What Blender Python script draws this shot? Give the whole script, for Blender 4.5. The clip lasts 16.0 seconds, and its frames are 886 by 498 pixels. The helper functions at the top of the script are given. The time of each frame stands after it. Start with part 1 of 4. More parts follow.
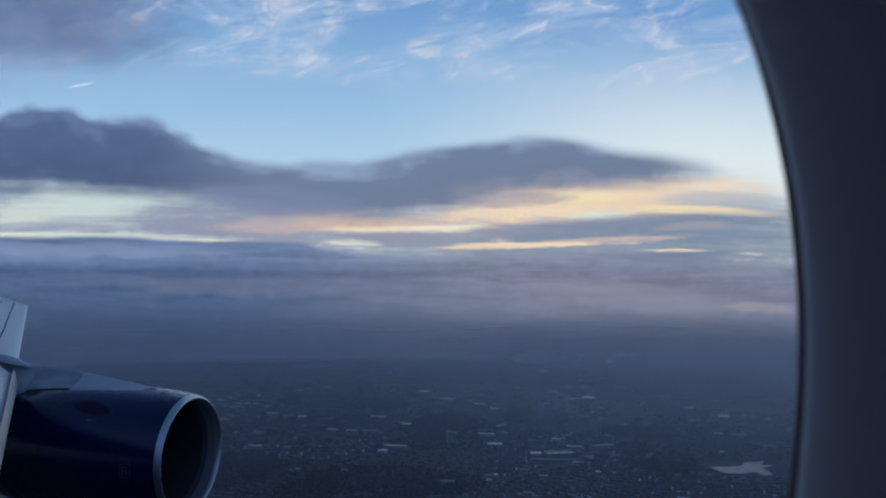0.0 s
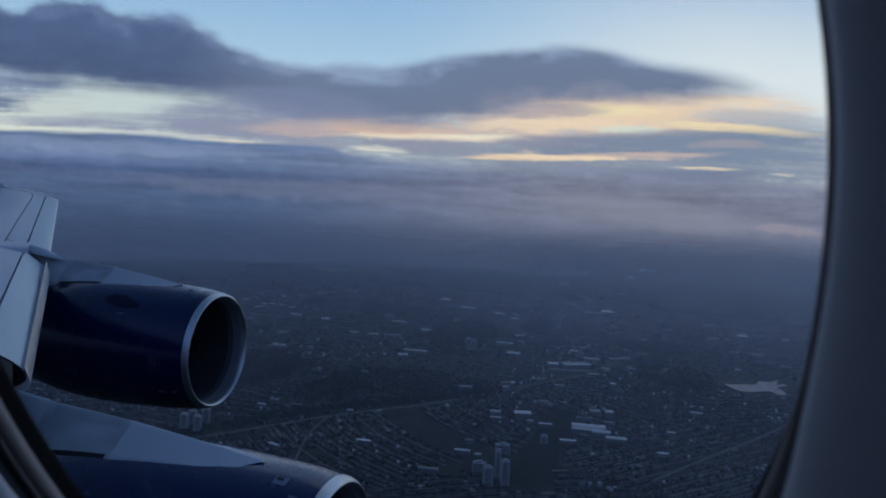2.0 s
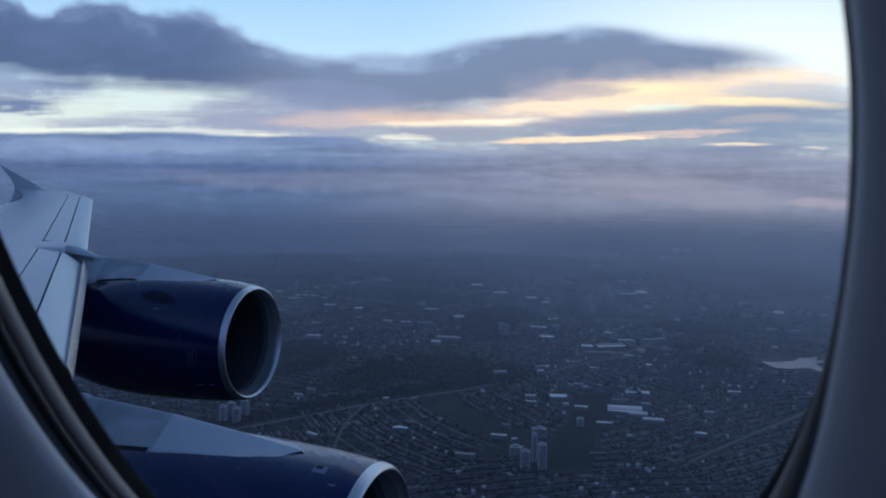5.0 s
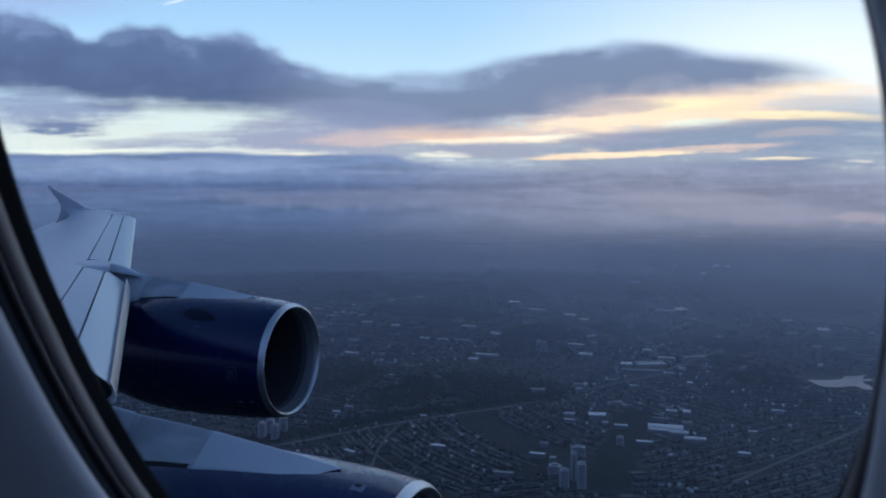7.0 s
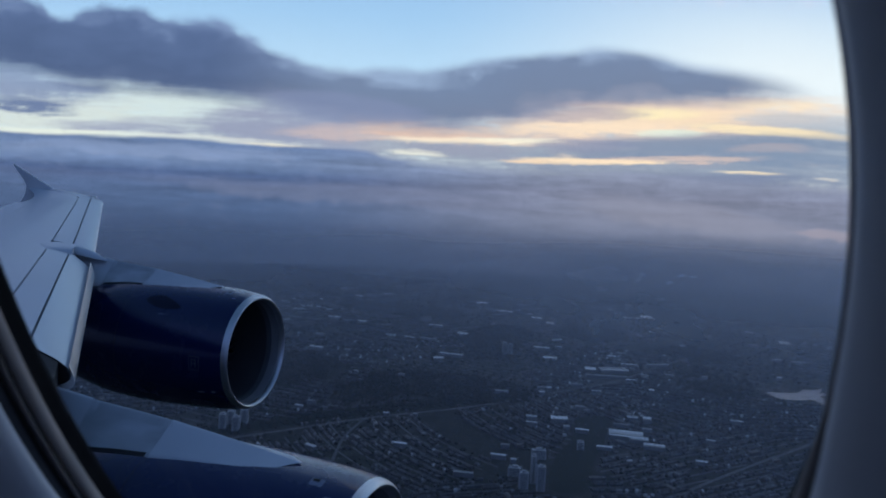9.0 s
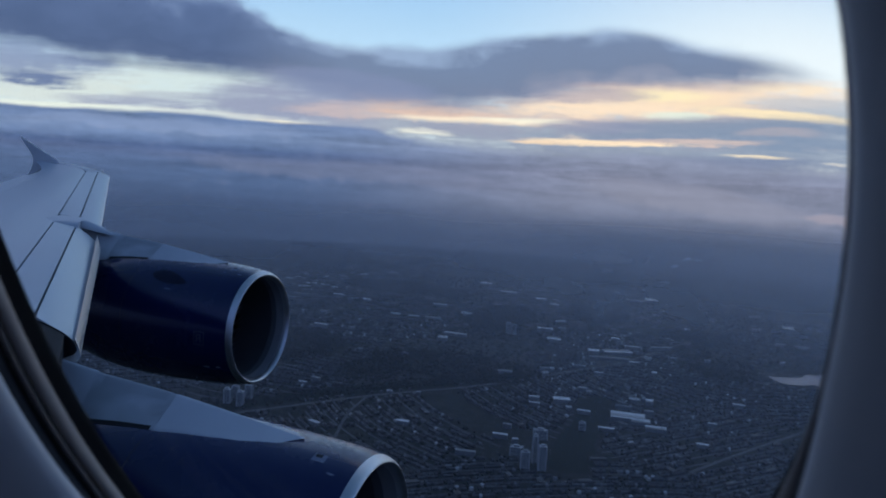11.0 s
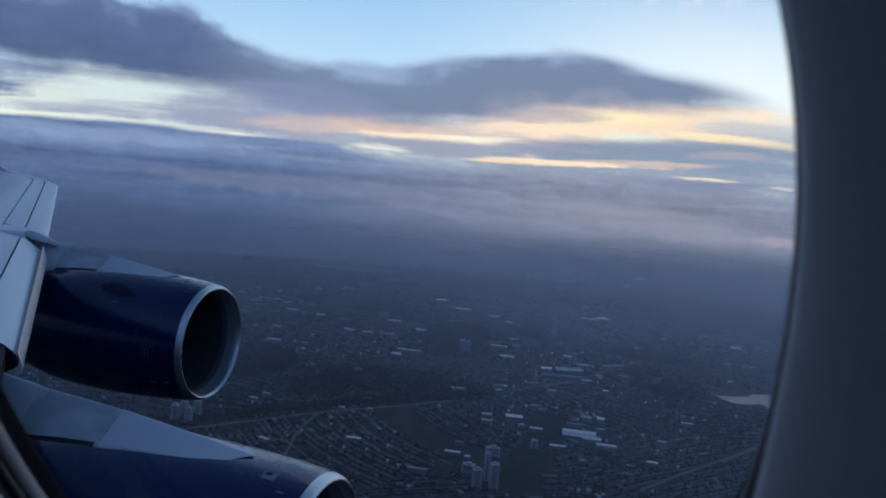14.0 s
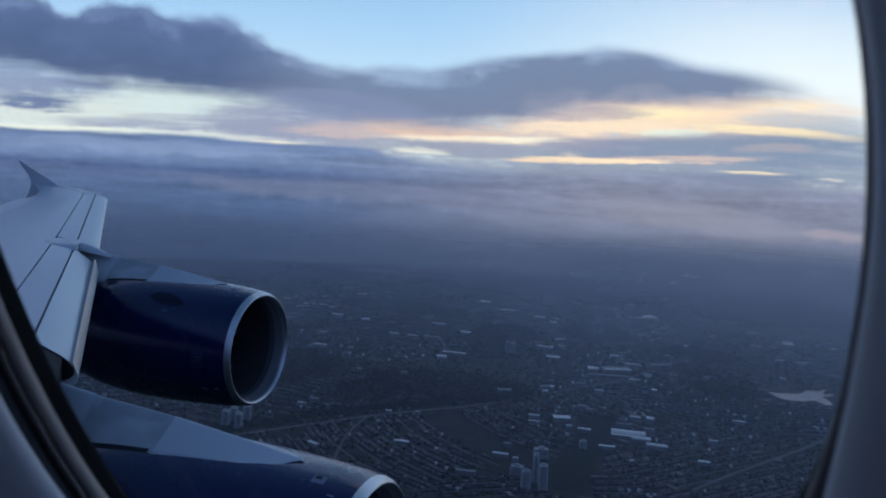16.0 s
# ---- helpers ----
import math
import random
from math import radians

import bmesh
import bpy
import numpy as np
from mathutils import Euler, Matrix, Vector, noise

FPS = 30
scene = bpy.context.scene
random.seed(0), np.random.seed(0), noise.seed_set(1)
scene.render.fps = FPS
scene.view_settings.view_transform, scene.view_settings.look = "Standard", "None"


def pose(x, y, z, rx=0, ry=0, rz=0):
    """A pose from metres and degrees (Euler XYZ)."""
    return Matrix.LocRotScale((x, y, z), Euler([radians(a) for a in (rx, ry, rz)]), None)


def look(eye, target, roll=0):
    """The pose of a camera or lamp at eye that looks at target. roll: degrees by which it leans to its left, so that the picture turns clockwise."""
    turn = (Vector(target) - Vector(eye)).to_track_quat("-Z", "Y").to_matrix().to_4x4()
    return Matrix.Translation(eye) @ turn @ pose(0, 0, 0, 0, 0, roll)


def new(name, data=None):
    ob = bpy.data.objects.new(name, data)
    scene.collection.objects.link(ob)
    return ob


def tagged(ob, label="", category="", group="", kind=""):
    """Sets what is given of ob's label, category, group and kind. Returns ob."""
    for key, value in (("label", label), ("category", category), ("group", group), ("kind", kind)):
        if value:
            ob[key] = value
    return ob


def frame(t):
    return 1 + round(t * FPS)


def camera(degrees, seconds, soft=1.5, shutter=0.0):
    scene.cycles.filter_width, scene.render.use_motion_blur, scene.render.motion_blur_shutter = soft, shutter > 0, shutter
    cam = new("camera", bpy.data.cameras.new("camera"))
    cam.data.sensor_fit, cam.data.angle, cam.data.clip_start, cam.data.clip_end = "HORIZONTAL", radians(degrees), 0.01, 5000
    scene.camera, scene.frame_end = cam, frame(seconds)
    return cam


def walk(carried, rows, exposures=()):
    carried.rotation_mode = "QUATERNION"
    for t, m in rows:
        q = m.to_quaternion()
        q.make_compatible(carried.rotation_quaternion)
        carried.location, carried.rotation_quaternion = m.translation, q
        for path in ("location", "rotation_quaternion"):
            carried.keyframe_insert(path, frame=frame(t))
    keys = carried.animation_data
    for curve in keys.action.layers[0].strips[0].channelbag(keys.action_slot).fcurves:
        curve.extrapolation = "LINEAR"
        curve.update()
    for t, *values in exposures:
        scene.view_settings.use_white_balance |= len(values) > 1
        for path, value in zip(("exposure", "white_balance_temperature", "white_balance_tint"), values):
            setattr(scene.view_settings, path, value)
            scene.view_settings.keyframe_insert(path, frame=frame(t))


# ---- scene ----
# The camera, held in the hand behind a cabin window of an airliner. The aircraft stands still round it.
cam = camera(57.24, 16.0, soft=1.9)
# a telephone's small lens, focused far off: the window's rim is soft
cam.data.dof.use_dof, cam.data.dof.focus_distance, cam.data.dof.aperture_fstop = True, 300.0, 17.0
PATH = [
    (0, pose(-0.0021, 0.0120, -0.0011, 90.80, -0.60, 13.10)),
    (0.5, pose(0.0003, 0.0089, -0.0021, 91.09, -1.63, 12.06)),
    (1, pose(-0.0003, 0.0084, -0.0043, 90.65, -2.20, 12.23)),
    (1.5, pose(-0.0017, 0.0104, -0.0075, 87.62, -2.74, 14.13)),
    (2, pose(-0.0020, 0.0100, -0.0082, 84.36, -2.68, 14.94)),
    (2.5, pose(-0.0017, 0.0070, -0.0093, 82.63, -2.25, 15.59)),
    (3, pose(-0.0008, 0.0070, -0.0116, 82.32, -1.97, 15.64)),
    (3.5, pose(0.0001, 0.0103, -0.0124, 82.72, -1.72, 16.77)),
    (4, pose(-0.0001, 0.0095, -0.0132, 83.12, -1.41, 17.61)),
    (4.2, pose(-0.0010, 0.0078, -0.0131, 83.16, -1.11, 17.37)),
    (6.3, pose(0.0005, 0.0013, -0.0082, 83.77, 0.31, 17.30)),
    (6.5, pose(0.0001, 0.0013, -0.0045, 83.87, 0.10, 18.55)),
    (7, pose(-0.0002, 0.0000, 0.0000, 84.54, -0.00, 19.40)),
    (7.5, pose(-0.0004, -0.0018, 0.0008, 85.55, 0.11, 19.74)),
    (8, pose(0.0000, 0.0002, 0.0031, 85.62, -0.25, 19.04)),
    (8.5, pose(0.0014, 0.0038, -0.0015, 84.65, -1.85, 17.74)),
    (9, pose(0.0019, 0.0060, -0.0033, 84.49, -2.80, 17.57)),
    (9.2, pose(0.0022, 0.0056, -0.0046, 84.26, -2.81, 17.88)),
    (11.3, pose(0.0041, 0.0065, -0.0018, 82.97, -3.97, 17.79)),
    (11.5, pose(0.0023, 0.0060, 0.0003, 83.29, -4.42, 17.27)),
    (12, pose(0.0036, 0.0065, 0.0018, 83.78, -5.46, 16.81)),
    (12.5, pose(0.0028, 0.0039, 0.0022, 83.92, -5.60, 15.95)),
    (13, pose(0.0046, 0.0051, 0.0021, 84.09, -5.57, 14.98)),
    (13.5, pose(0.0022, 0.0032, 0.0017, 84.55, -5.44, 14.48)),
    (14, pose(0.0032, 0.0058, 0.0008, 84.41, -4.93, 15.01)),
    (14.5, pose(0.0020, 0.0052, -0.0023, 83.82, -4.60, 15.18)),
    (15, pose(-0.0003, 0.0069, -0.0026, 84.25, -3.75, 16.83)),
    (15.5, pose(-0.0003, 0.0092, -0.0029, 83.94, -2.76, 18.07)),
    (16, pose(0.0000, 0.0085, -0.0045, 84.36, -3.12, 17.85)),
]
EXPOSURES = [(0, -0.02), (1.0, -0.06), (1.5, -0.12), (2.0, -0.1), (2.5, 0.23), (3.0, 0.46), (3.5, 0.36), (4.0, 0.35), (6.5, 0.43), (7.5, 0.24), (8.0, 0.10), (9.0, 0.2), (11.5, 0.23), (13.5, 0.25), (16, 0.25)]
walk(cam, PATH, EXPOSURES)

GROUND = -560.0        # the ground below the eye
VIEW_TURN = 19.0       # the way out of the window, degrees to the left of +y

# World, sun
world = bpy.data.worlds.new("dusk_sky")
scene.world = world
world.use_nodes = True
wn = world.node_tree
sky_node = wn.nodes.new("ShaderNodeTexSky")
sky_node.sky_type = "NISHITA"
sky_node.sun_disc = False
sky_node.sun_elevation = radians(9)
sky_node.ozone_density = 3.2
sky_node.dust_density = 0.3
sky_node.sun_rotation = radians(-3)
sky_node.altitude = 600
wn.links.new(sky_node.outputs[0], wn.nodes["Background"].inputs[0])
wn.nodes["Background"].inputs[1].default_value = 0.15
sun = new("sun", bpy.data.lights.new("sun", "SUN"))
sun.data.energy, sun.data.angle, sun.data.color = 0.12, radians(40), (1.0, 0.93, 0.86)
sun.matrix_world = look((0, 0, 0), (-0.05, -1, -0.55))


# ---- materials ----
def srgb(r, g, b):
    return tuple((c / 255 / 12.92 if c / 255 <= 0.04045 else ((c / 255 + 0.055) / 1.055) ** 2.4) for c in (r, g, b)) + (1.0,)


class Nodes:
    """A small helper to write node trees as expressions."""

    def __init__(self, name):
        self.mat = bpy.data.materials.new(name)
        self.mat.use_nodes = True
        self.tree = self.mat.node_tree
        self.tree.nodes.clear()
        self.out = self.tree.nodes.new("ShaderNodeOutputMaterial")

    def add(self, kind):
        return self.tree.nodes.new(kind)

    def put(self, socket, value):
        if isinstance(value, bpy.types.NodeSocket):
            self.tree.links.new(value, socket)
        elif value is not None:
            socket.default_value = value

    def math(self, op, a, b=None, c=None, clamp=False):
        n = self.add("ShaderNodeMath")
        n.operation, n.use_clamp = op, clamp
        for i, v in enumerate((a, b, c)):
            self.put(n.inputs[i], v)
        return n.outputs[0]

    def mix(self, fac, a, b, blend="MIX"):
        n = self.add("ShaderNodeMix")
        n.data_type, n.blend_type = "RGBA", blend
        self.put(n.inputs[0], fac)
        self.put(n.inputs[6], a)
        self.put(n.inputs[7], b)
        return n.outputs[2]

    def step(self, x, lo, hi, kind="SMOOTHSTEP"):
        n = self.add("ShaderNodeMapRange")
        n.interpolation_type = kind
        self.put(n.inputs[0], x)
        n.inputs[1].default_value, n.inputs[2].default_value = lo, hi
        return n.outputs[0]

    def ramp(self, x, stops, mode="LINEAR"):
        n = self.add("ShaderNodeValToRGB")
        n.color_ramp.interpolation = mode
        els = n.color_ramp.elements
        while len(els) < len(stops):
            els.new(0.5)
        for e, (p, c) in zip(els, stops):
            e.position, e.color = p, (c if isinstance(c, tuple) else (c, c, c, 1))
        self.put(n.inputs[0], x)
        return n.outputs[0]

    def curve(self, x, points, lo, hi):
        """A smooth curve of x through the points, given on lo..hi."""
        n = self.add("ShaderNodeFloatCurve")
        ys = [p[1] for p in points]
        y0, y1 = min(ys), max(ys)
        cv = n.mapping.curves[0]
        while len(cv.points) < len(points):
            cv.points.new(0.5, 0.5)
        for q, (px, py) in zip(cv.points, points):
            q.location = ((px - lo) / (hi - lo), (py - y0) / (y1 - y0))
        n.mapping.update()
        t = self.math("MULTIPLY_ADD", x, 1 / (hi - lo), -lo / (hi - lo), clamp=True)
        self.put(n.inputs[1], t)
        return self.math("MULTIPLY_ADD", n.outputs[0], y1 - y0, y0)

    def xyz(self, x, y, z):
        n = self.add("ShaderNodeCombineXYZ")
        for i, v in enumerate((x, y, z)):
            self.put(n.inputs[i], v)
        return n.outputs[0]

    def noise(self, vector, scale, detail=4.0, rough=0.5, distortion=0.0):
        n = self.add("ShaderNodeTexNoise")
        self.put(n.inputs["Vector"], vector)
        n.inputs["Scale"].default_value = scale
        n.inputs["Detail"].default_value = detail
        n.inputs["Roughness"].default_value = rough
        n.inputs["Distortion"].default_value = distortion
        return n.outputs[0]

    def coord(self, which="Object"):
        return self.add("ShaderNodeTexCoord").outputs[which]

    def bump(self, height, strength, distance):
        n = self.add("ShaderNodeBump")
        n.inputs["Strength"].default_value = strength
        n.inputs["Distance"].default_value = distance
        self.put(n.inputs["Height"], height)
        return n.outputs[0]

    def surface(self, color, rough, metal=0.0, normal=None, coat=0.0, spec=0.5):
        n = self.add("ShaderNodeBsdfPrincipled")
        self.put(n.inputs["Base Color"], color)
        self.put(n.inputs["Roughness"], rough)
        self.put(n.inputs["Metallic"], metal)
        self.put(n.inputs["Coat Weight"], coat)
        n.inputs["Coat Roughness"].default_value = 0.08
        n.inputs["Specular IOR Level"].default_value = spec
        if normal is not None:
            self.put(n.inputs["Normal"], normal)
        self.put(self.out.inputs[0], n.outputs[0])
        return self.mat


def worn(name, color, rough, metal=0.0, scale=3.0, vary=0.15, grain=0.0, coat=0.0, spec=0.5, stretch=(1, 1, 1)):
    """A surface with soft stains and fine grain round one base colour."""
    m = Nodes(name)
    mp = m.add("ShaderNodeMapping")
    m.put(mp.inputs[0], m.coord())
    mp.inputs["Scale"].default_value = stretch
    big = m.noise(mp.outputs[0], scale, 5, 0.6)
    fine = m.noise(mp.outputs[0], scale * 22, 3, 0.6)
    v = m.math("ADD", m.math("MULTIPLY_ADD", big, 2 * vary, 1 - vary), m.math("MULTIPLY_ADD", fine, vary * 0.5, -vary * 0.25))
    n = m.add("ShaderNodeHueSaturation")
    n.inputs["Color"].default_value = (*color, 1)
    m.put(n.inputs["Value"], v)
    r = m.math("MULTIPLY_ADD", big, 0.24, rough - 0.12, clamp=True)
    bump = m.bump(fine, 0.25, grain) if grain else None
    return m.surface(n.outputs[0], r, metal, bump, coat, spec)


WHITE_PAINT = worn("white_wing_paint", (0.56, 0.60, 0.64), 0.35, scale=0.5, vary=0.13, coat=0.2, stretch=(1, 3, 1))
GREY_PAINT = worn("grey_wing_paint", (0.76, 0.77, 0.78), 0.4, scale=0.8, vary=0.1, stretch=(1, 1, 3))
PYLON_PAINT = worn("pale_grey_pylon_paint", (0.56, 0.58, 0.61), 0.38, scale=0.9, vary=0.16, stretch=(1, 1, 2))
PYLON_DULL = worn("dull_grey_pylon_paint", (0.42, 0.44, 0.465), 0.45, scale=1.3, vary=0.5, stretch=(1, 1, 2))
BLUE_PAINT = worn("deep_blue_gloss_paint", (0.0030, 0.0115, 0.072), 0.26, scale=0.8, vary=0.15, coat=0.4, spec=0.3)
FAINT_JOINT = worn("faint_skin_joint", (0.47, 0.505, 0.54), 0.45, scale=3, vary=0.2)
JOINT_GREY = worn("grey_skin_joint", (0.36, 0.38, 0.40), 0.5, scale=3, vary=0.2)
LIP_METAL = worn("brushed_lip_metal", (0.62, 0.63, 0.65), 0.42, metal=1.0, scale=1.5, vary=0.12)
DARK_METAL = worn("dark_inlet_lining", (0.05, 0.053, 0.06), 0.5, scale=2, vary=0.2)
FAN_METAL = worn("dark_titanium_blade", (0.10, 0.10, 0.115), 0.4, metal=0.7, scale=2, vary=0.15)
HOT_METAL = worn("heat_stained_metal", (0.28, 0.25, 0.23), 0.4, metal=0.9, scale=2, vary=0.3)
JOINT_SHADE_BLACK = worn("black_joint_and_shade", (0.012, 0.013, 0.016), 0.8, scale=2, vary=0.2)
MARK_PAINT = worn("worn_pale_marking", (0.16, 0.19, 0.27), 0.5, scale=4, vary=0.2)
BADGE_PAINT = worn("faint_badge_grey", (0.055, 0.066, 0.11), 0.5, scale=4, vary=0.3)
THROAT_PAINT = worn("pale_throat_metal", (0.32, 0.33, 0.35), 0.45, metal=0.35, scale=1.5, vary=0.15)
THROAT_SHADE = worn("shaded_throat_metal", (0.13, 0.135, 0.15), 0.5, metal=0.2, scale=1.5, vary=0.2)
SCOOP_SHADOW = worn("painted_scoop_shadow", (0.0022, 0.006, 0.030), 0.4, scale=2.5, vary=0.5, spec=0.2)
DARK_MARK = worn("dark_marking", (0.010, 0.013, 0.035), 0.5, scale=4, vary=0.2)
LINING = worn("pale_grey_cabin_lining", (0.78, 0.755, 0.75), 0.55, scale=3, vary=0.05, grain=0.0004)
RUBBER = worn("black_window_rubber", (0.010, 0.0095, 0.010), 0.8, scale=6, vary=0.25, spec=0.12)
NAVY_TRIM = worn("dark_reveal_plastic", (0.022, 0.025, 0.034), 0.6, scale=6, vary=0.2)
BROWN_TRIM = worn("brown_grey_retainer", (0.32, 0.27, 0.24), 0.5, scale=9, vary=0.15)
CABIN_DARK = worn("plain_cabin_panel", (0.80, 0.74, 0.68), 0.7, scale=2, vary=0.08)


def pane_glass():
    m = Nodes("window_acrylic")
    clear = m.add("ShaderNodeBsdfTransparent")
    clear.inputs[0].default_value = (0.985, 0.99, 0.99, 1)
    gloss = m.add("ShaderNodeBsdfGlossy")
    gloss.inputs["Roughness"].default_value = 0.02
    fres = m.add("ShaderNodeFresnel")
    fres.inputs[0].default_value = 1.2
    mx = m.add("ShaderNodeMixShader")
    m.put(mx.inputs[0], m.math("MULTIPLY", fres.outputs[0], 0.04))
    m.put(mx.inputs[1], clear.outputs[0])
    m.put(mx.inputs[2], gloss.outputs[0])
    m.put(m.out.inputs[0], mx.outputs[0])
    return m.mat


GLASS = pane_glass()


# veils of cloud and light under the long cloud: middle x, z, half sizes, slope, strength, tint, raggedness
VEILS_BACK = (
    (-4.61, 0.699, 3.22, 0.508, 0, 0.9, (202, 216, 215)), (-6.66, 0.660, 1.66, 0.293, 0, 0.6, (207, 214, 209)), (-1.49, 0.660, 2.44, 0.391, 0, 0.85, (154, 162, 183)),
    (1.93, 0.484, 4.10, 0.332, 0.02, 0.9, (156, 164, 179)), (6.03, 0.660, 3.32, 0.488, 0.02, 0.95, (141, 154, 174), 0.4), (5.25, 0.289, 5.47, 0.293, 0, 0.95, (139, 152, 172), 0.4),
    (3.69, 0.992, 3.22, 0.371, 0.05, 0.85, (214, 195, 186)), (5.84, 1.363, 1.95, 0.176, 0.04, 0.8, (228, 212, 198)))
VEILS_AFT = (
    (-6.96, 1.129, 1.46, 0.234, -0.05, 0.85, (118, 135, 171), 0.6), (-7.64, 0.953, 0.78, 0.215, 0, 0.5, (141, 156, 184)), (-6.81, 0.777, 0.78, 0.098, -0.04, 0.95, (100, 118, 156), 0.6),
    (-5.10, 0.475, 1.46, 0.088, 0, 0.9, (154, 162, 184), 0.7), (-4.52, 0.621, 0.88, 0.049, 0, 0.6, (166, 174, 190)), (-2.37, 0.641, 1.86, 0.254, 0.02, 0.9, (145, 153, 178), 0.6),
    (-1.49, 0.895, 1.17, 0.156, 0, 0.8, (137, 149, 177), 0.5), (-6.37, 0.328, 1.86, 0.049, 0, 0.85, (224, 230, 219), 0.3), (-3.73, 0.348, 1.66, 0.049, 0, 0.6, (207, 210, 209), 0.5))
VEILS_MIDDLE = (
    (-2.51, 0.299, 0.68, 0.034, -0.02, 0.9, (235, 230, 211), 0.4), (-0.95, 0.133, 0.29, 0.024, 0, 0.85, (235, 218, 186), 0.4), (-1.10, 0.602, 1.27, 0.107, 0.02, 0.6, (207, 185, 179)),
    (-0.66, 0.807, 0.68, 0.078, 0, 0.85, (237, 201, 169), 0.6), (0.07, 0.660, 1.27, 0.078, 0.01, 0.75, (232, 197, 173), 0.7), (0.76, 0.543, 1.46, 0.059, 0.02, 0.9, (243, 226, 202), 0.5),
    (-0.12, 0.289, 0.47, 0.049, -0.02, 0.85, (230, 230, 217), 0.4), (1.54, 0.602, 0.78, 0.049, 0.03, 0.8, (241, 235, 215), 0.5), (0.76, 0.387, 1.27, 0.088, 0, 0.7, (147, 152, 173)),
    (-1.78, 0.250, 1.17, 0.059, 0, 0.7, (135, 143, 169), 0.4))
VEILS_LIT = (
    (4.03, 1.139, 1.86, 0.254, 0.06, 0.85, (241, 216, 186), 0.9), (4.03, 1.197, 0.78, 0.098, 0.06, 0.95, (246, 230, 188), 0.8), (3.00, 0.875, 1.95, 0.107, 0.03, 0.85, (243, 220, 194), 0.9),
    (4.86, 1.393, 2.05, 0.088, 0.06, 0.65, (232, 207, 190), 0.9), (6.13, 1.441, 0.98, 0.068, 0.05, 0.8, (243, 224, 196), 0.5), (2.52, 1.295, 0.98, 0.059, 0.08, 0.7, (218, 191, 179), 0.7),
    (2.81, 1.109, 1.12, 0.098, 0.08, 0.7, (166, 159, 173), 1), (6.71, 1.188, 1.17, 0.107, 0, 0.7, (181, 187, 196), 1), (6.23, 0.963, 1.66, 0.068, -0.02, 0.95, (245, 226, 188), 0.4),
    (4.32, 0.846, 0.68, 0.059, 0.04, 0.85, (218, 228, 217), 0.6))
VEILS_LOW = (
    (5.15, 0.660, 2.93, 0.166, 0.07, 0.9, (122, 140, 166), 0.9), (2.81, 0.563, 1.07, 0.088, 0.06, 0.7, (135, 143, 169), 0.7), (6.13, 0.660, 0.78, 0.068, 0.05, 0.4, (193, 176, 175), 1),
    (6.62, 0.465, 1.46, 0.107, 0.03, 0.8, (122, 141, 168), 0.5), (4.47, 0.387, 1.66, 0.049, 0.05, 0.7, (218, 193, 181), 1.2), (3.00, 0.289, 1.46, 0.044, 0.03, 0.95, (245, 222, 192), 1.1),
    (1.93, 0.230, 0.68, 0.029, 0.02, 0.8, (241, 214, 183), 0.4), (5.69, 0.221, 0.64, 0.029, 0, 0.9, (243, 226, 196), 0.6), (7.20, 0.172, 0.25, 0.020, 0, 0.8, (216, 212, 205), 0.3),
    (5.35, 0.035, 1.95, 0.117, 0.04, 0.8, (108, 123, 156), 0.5))


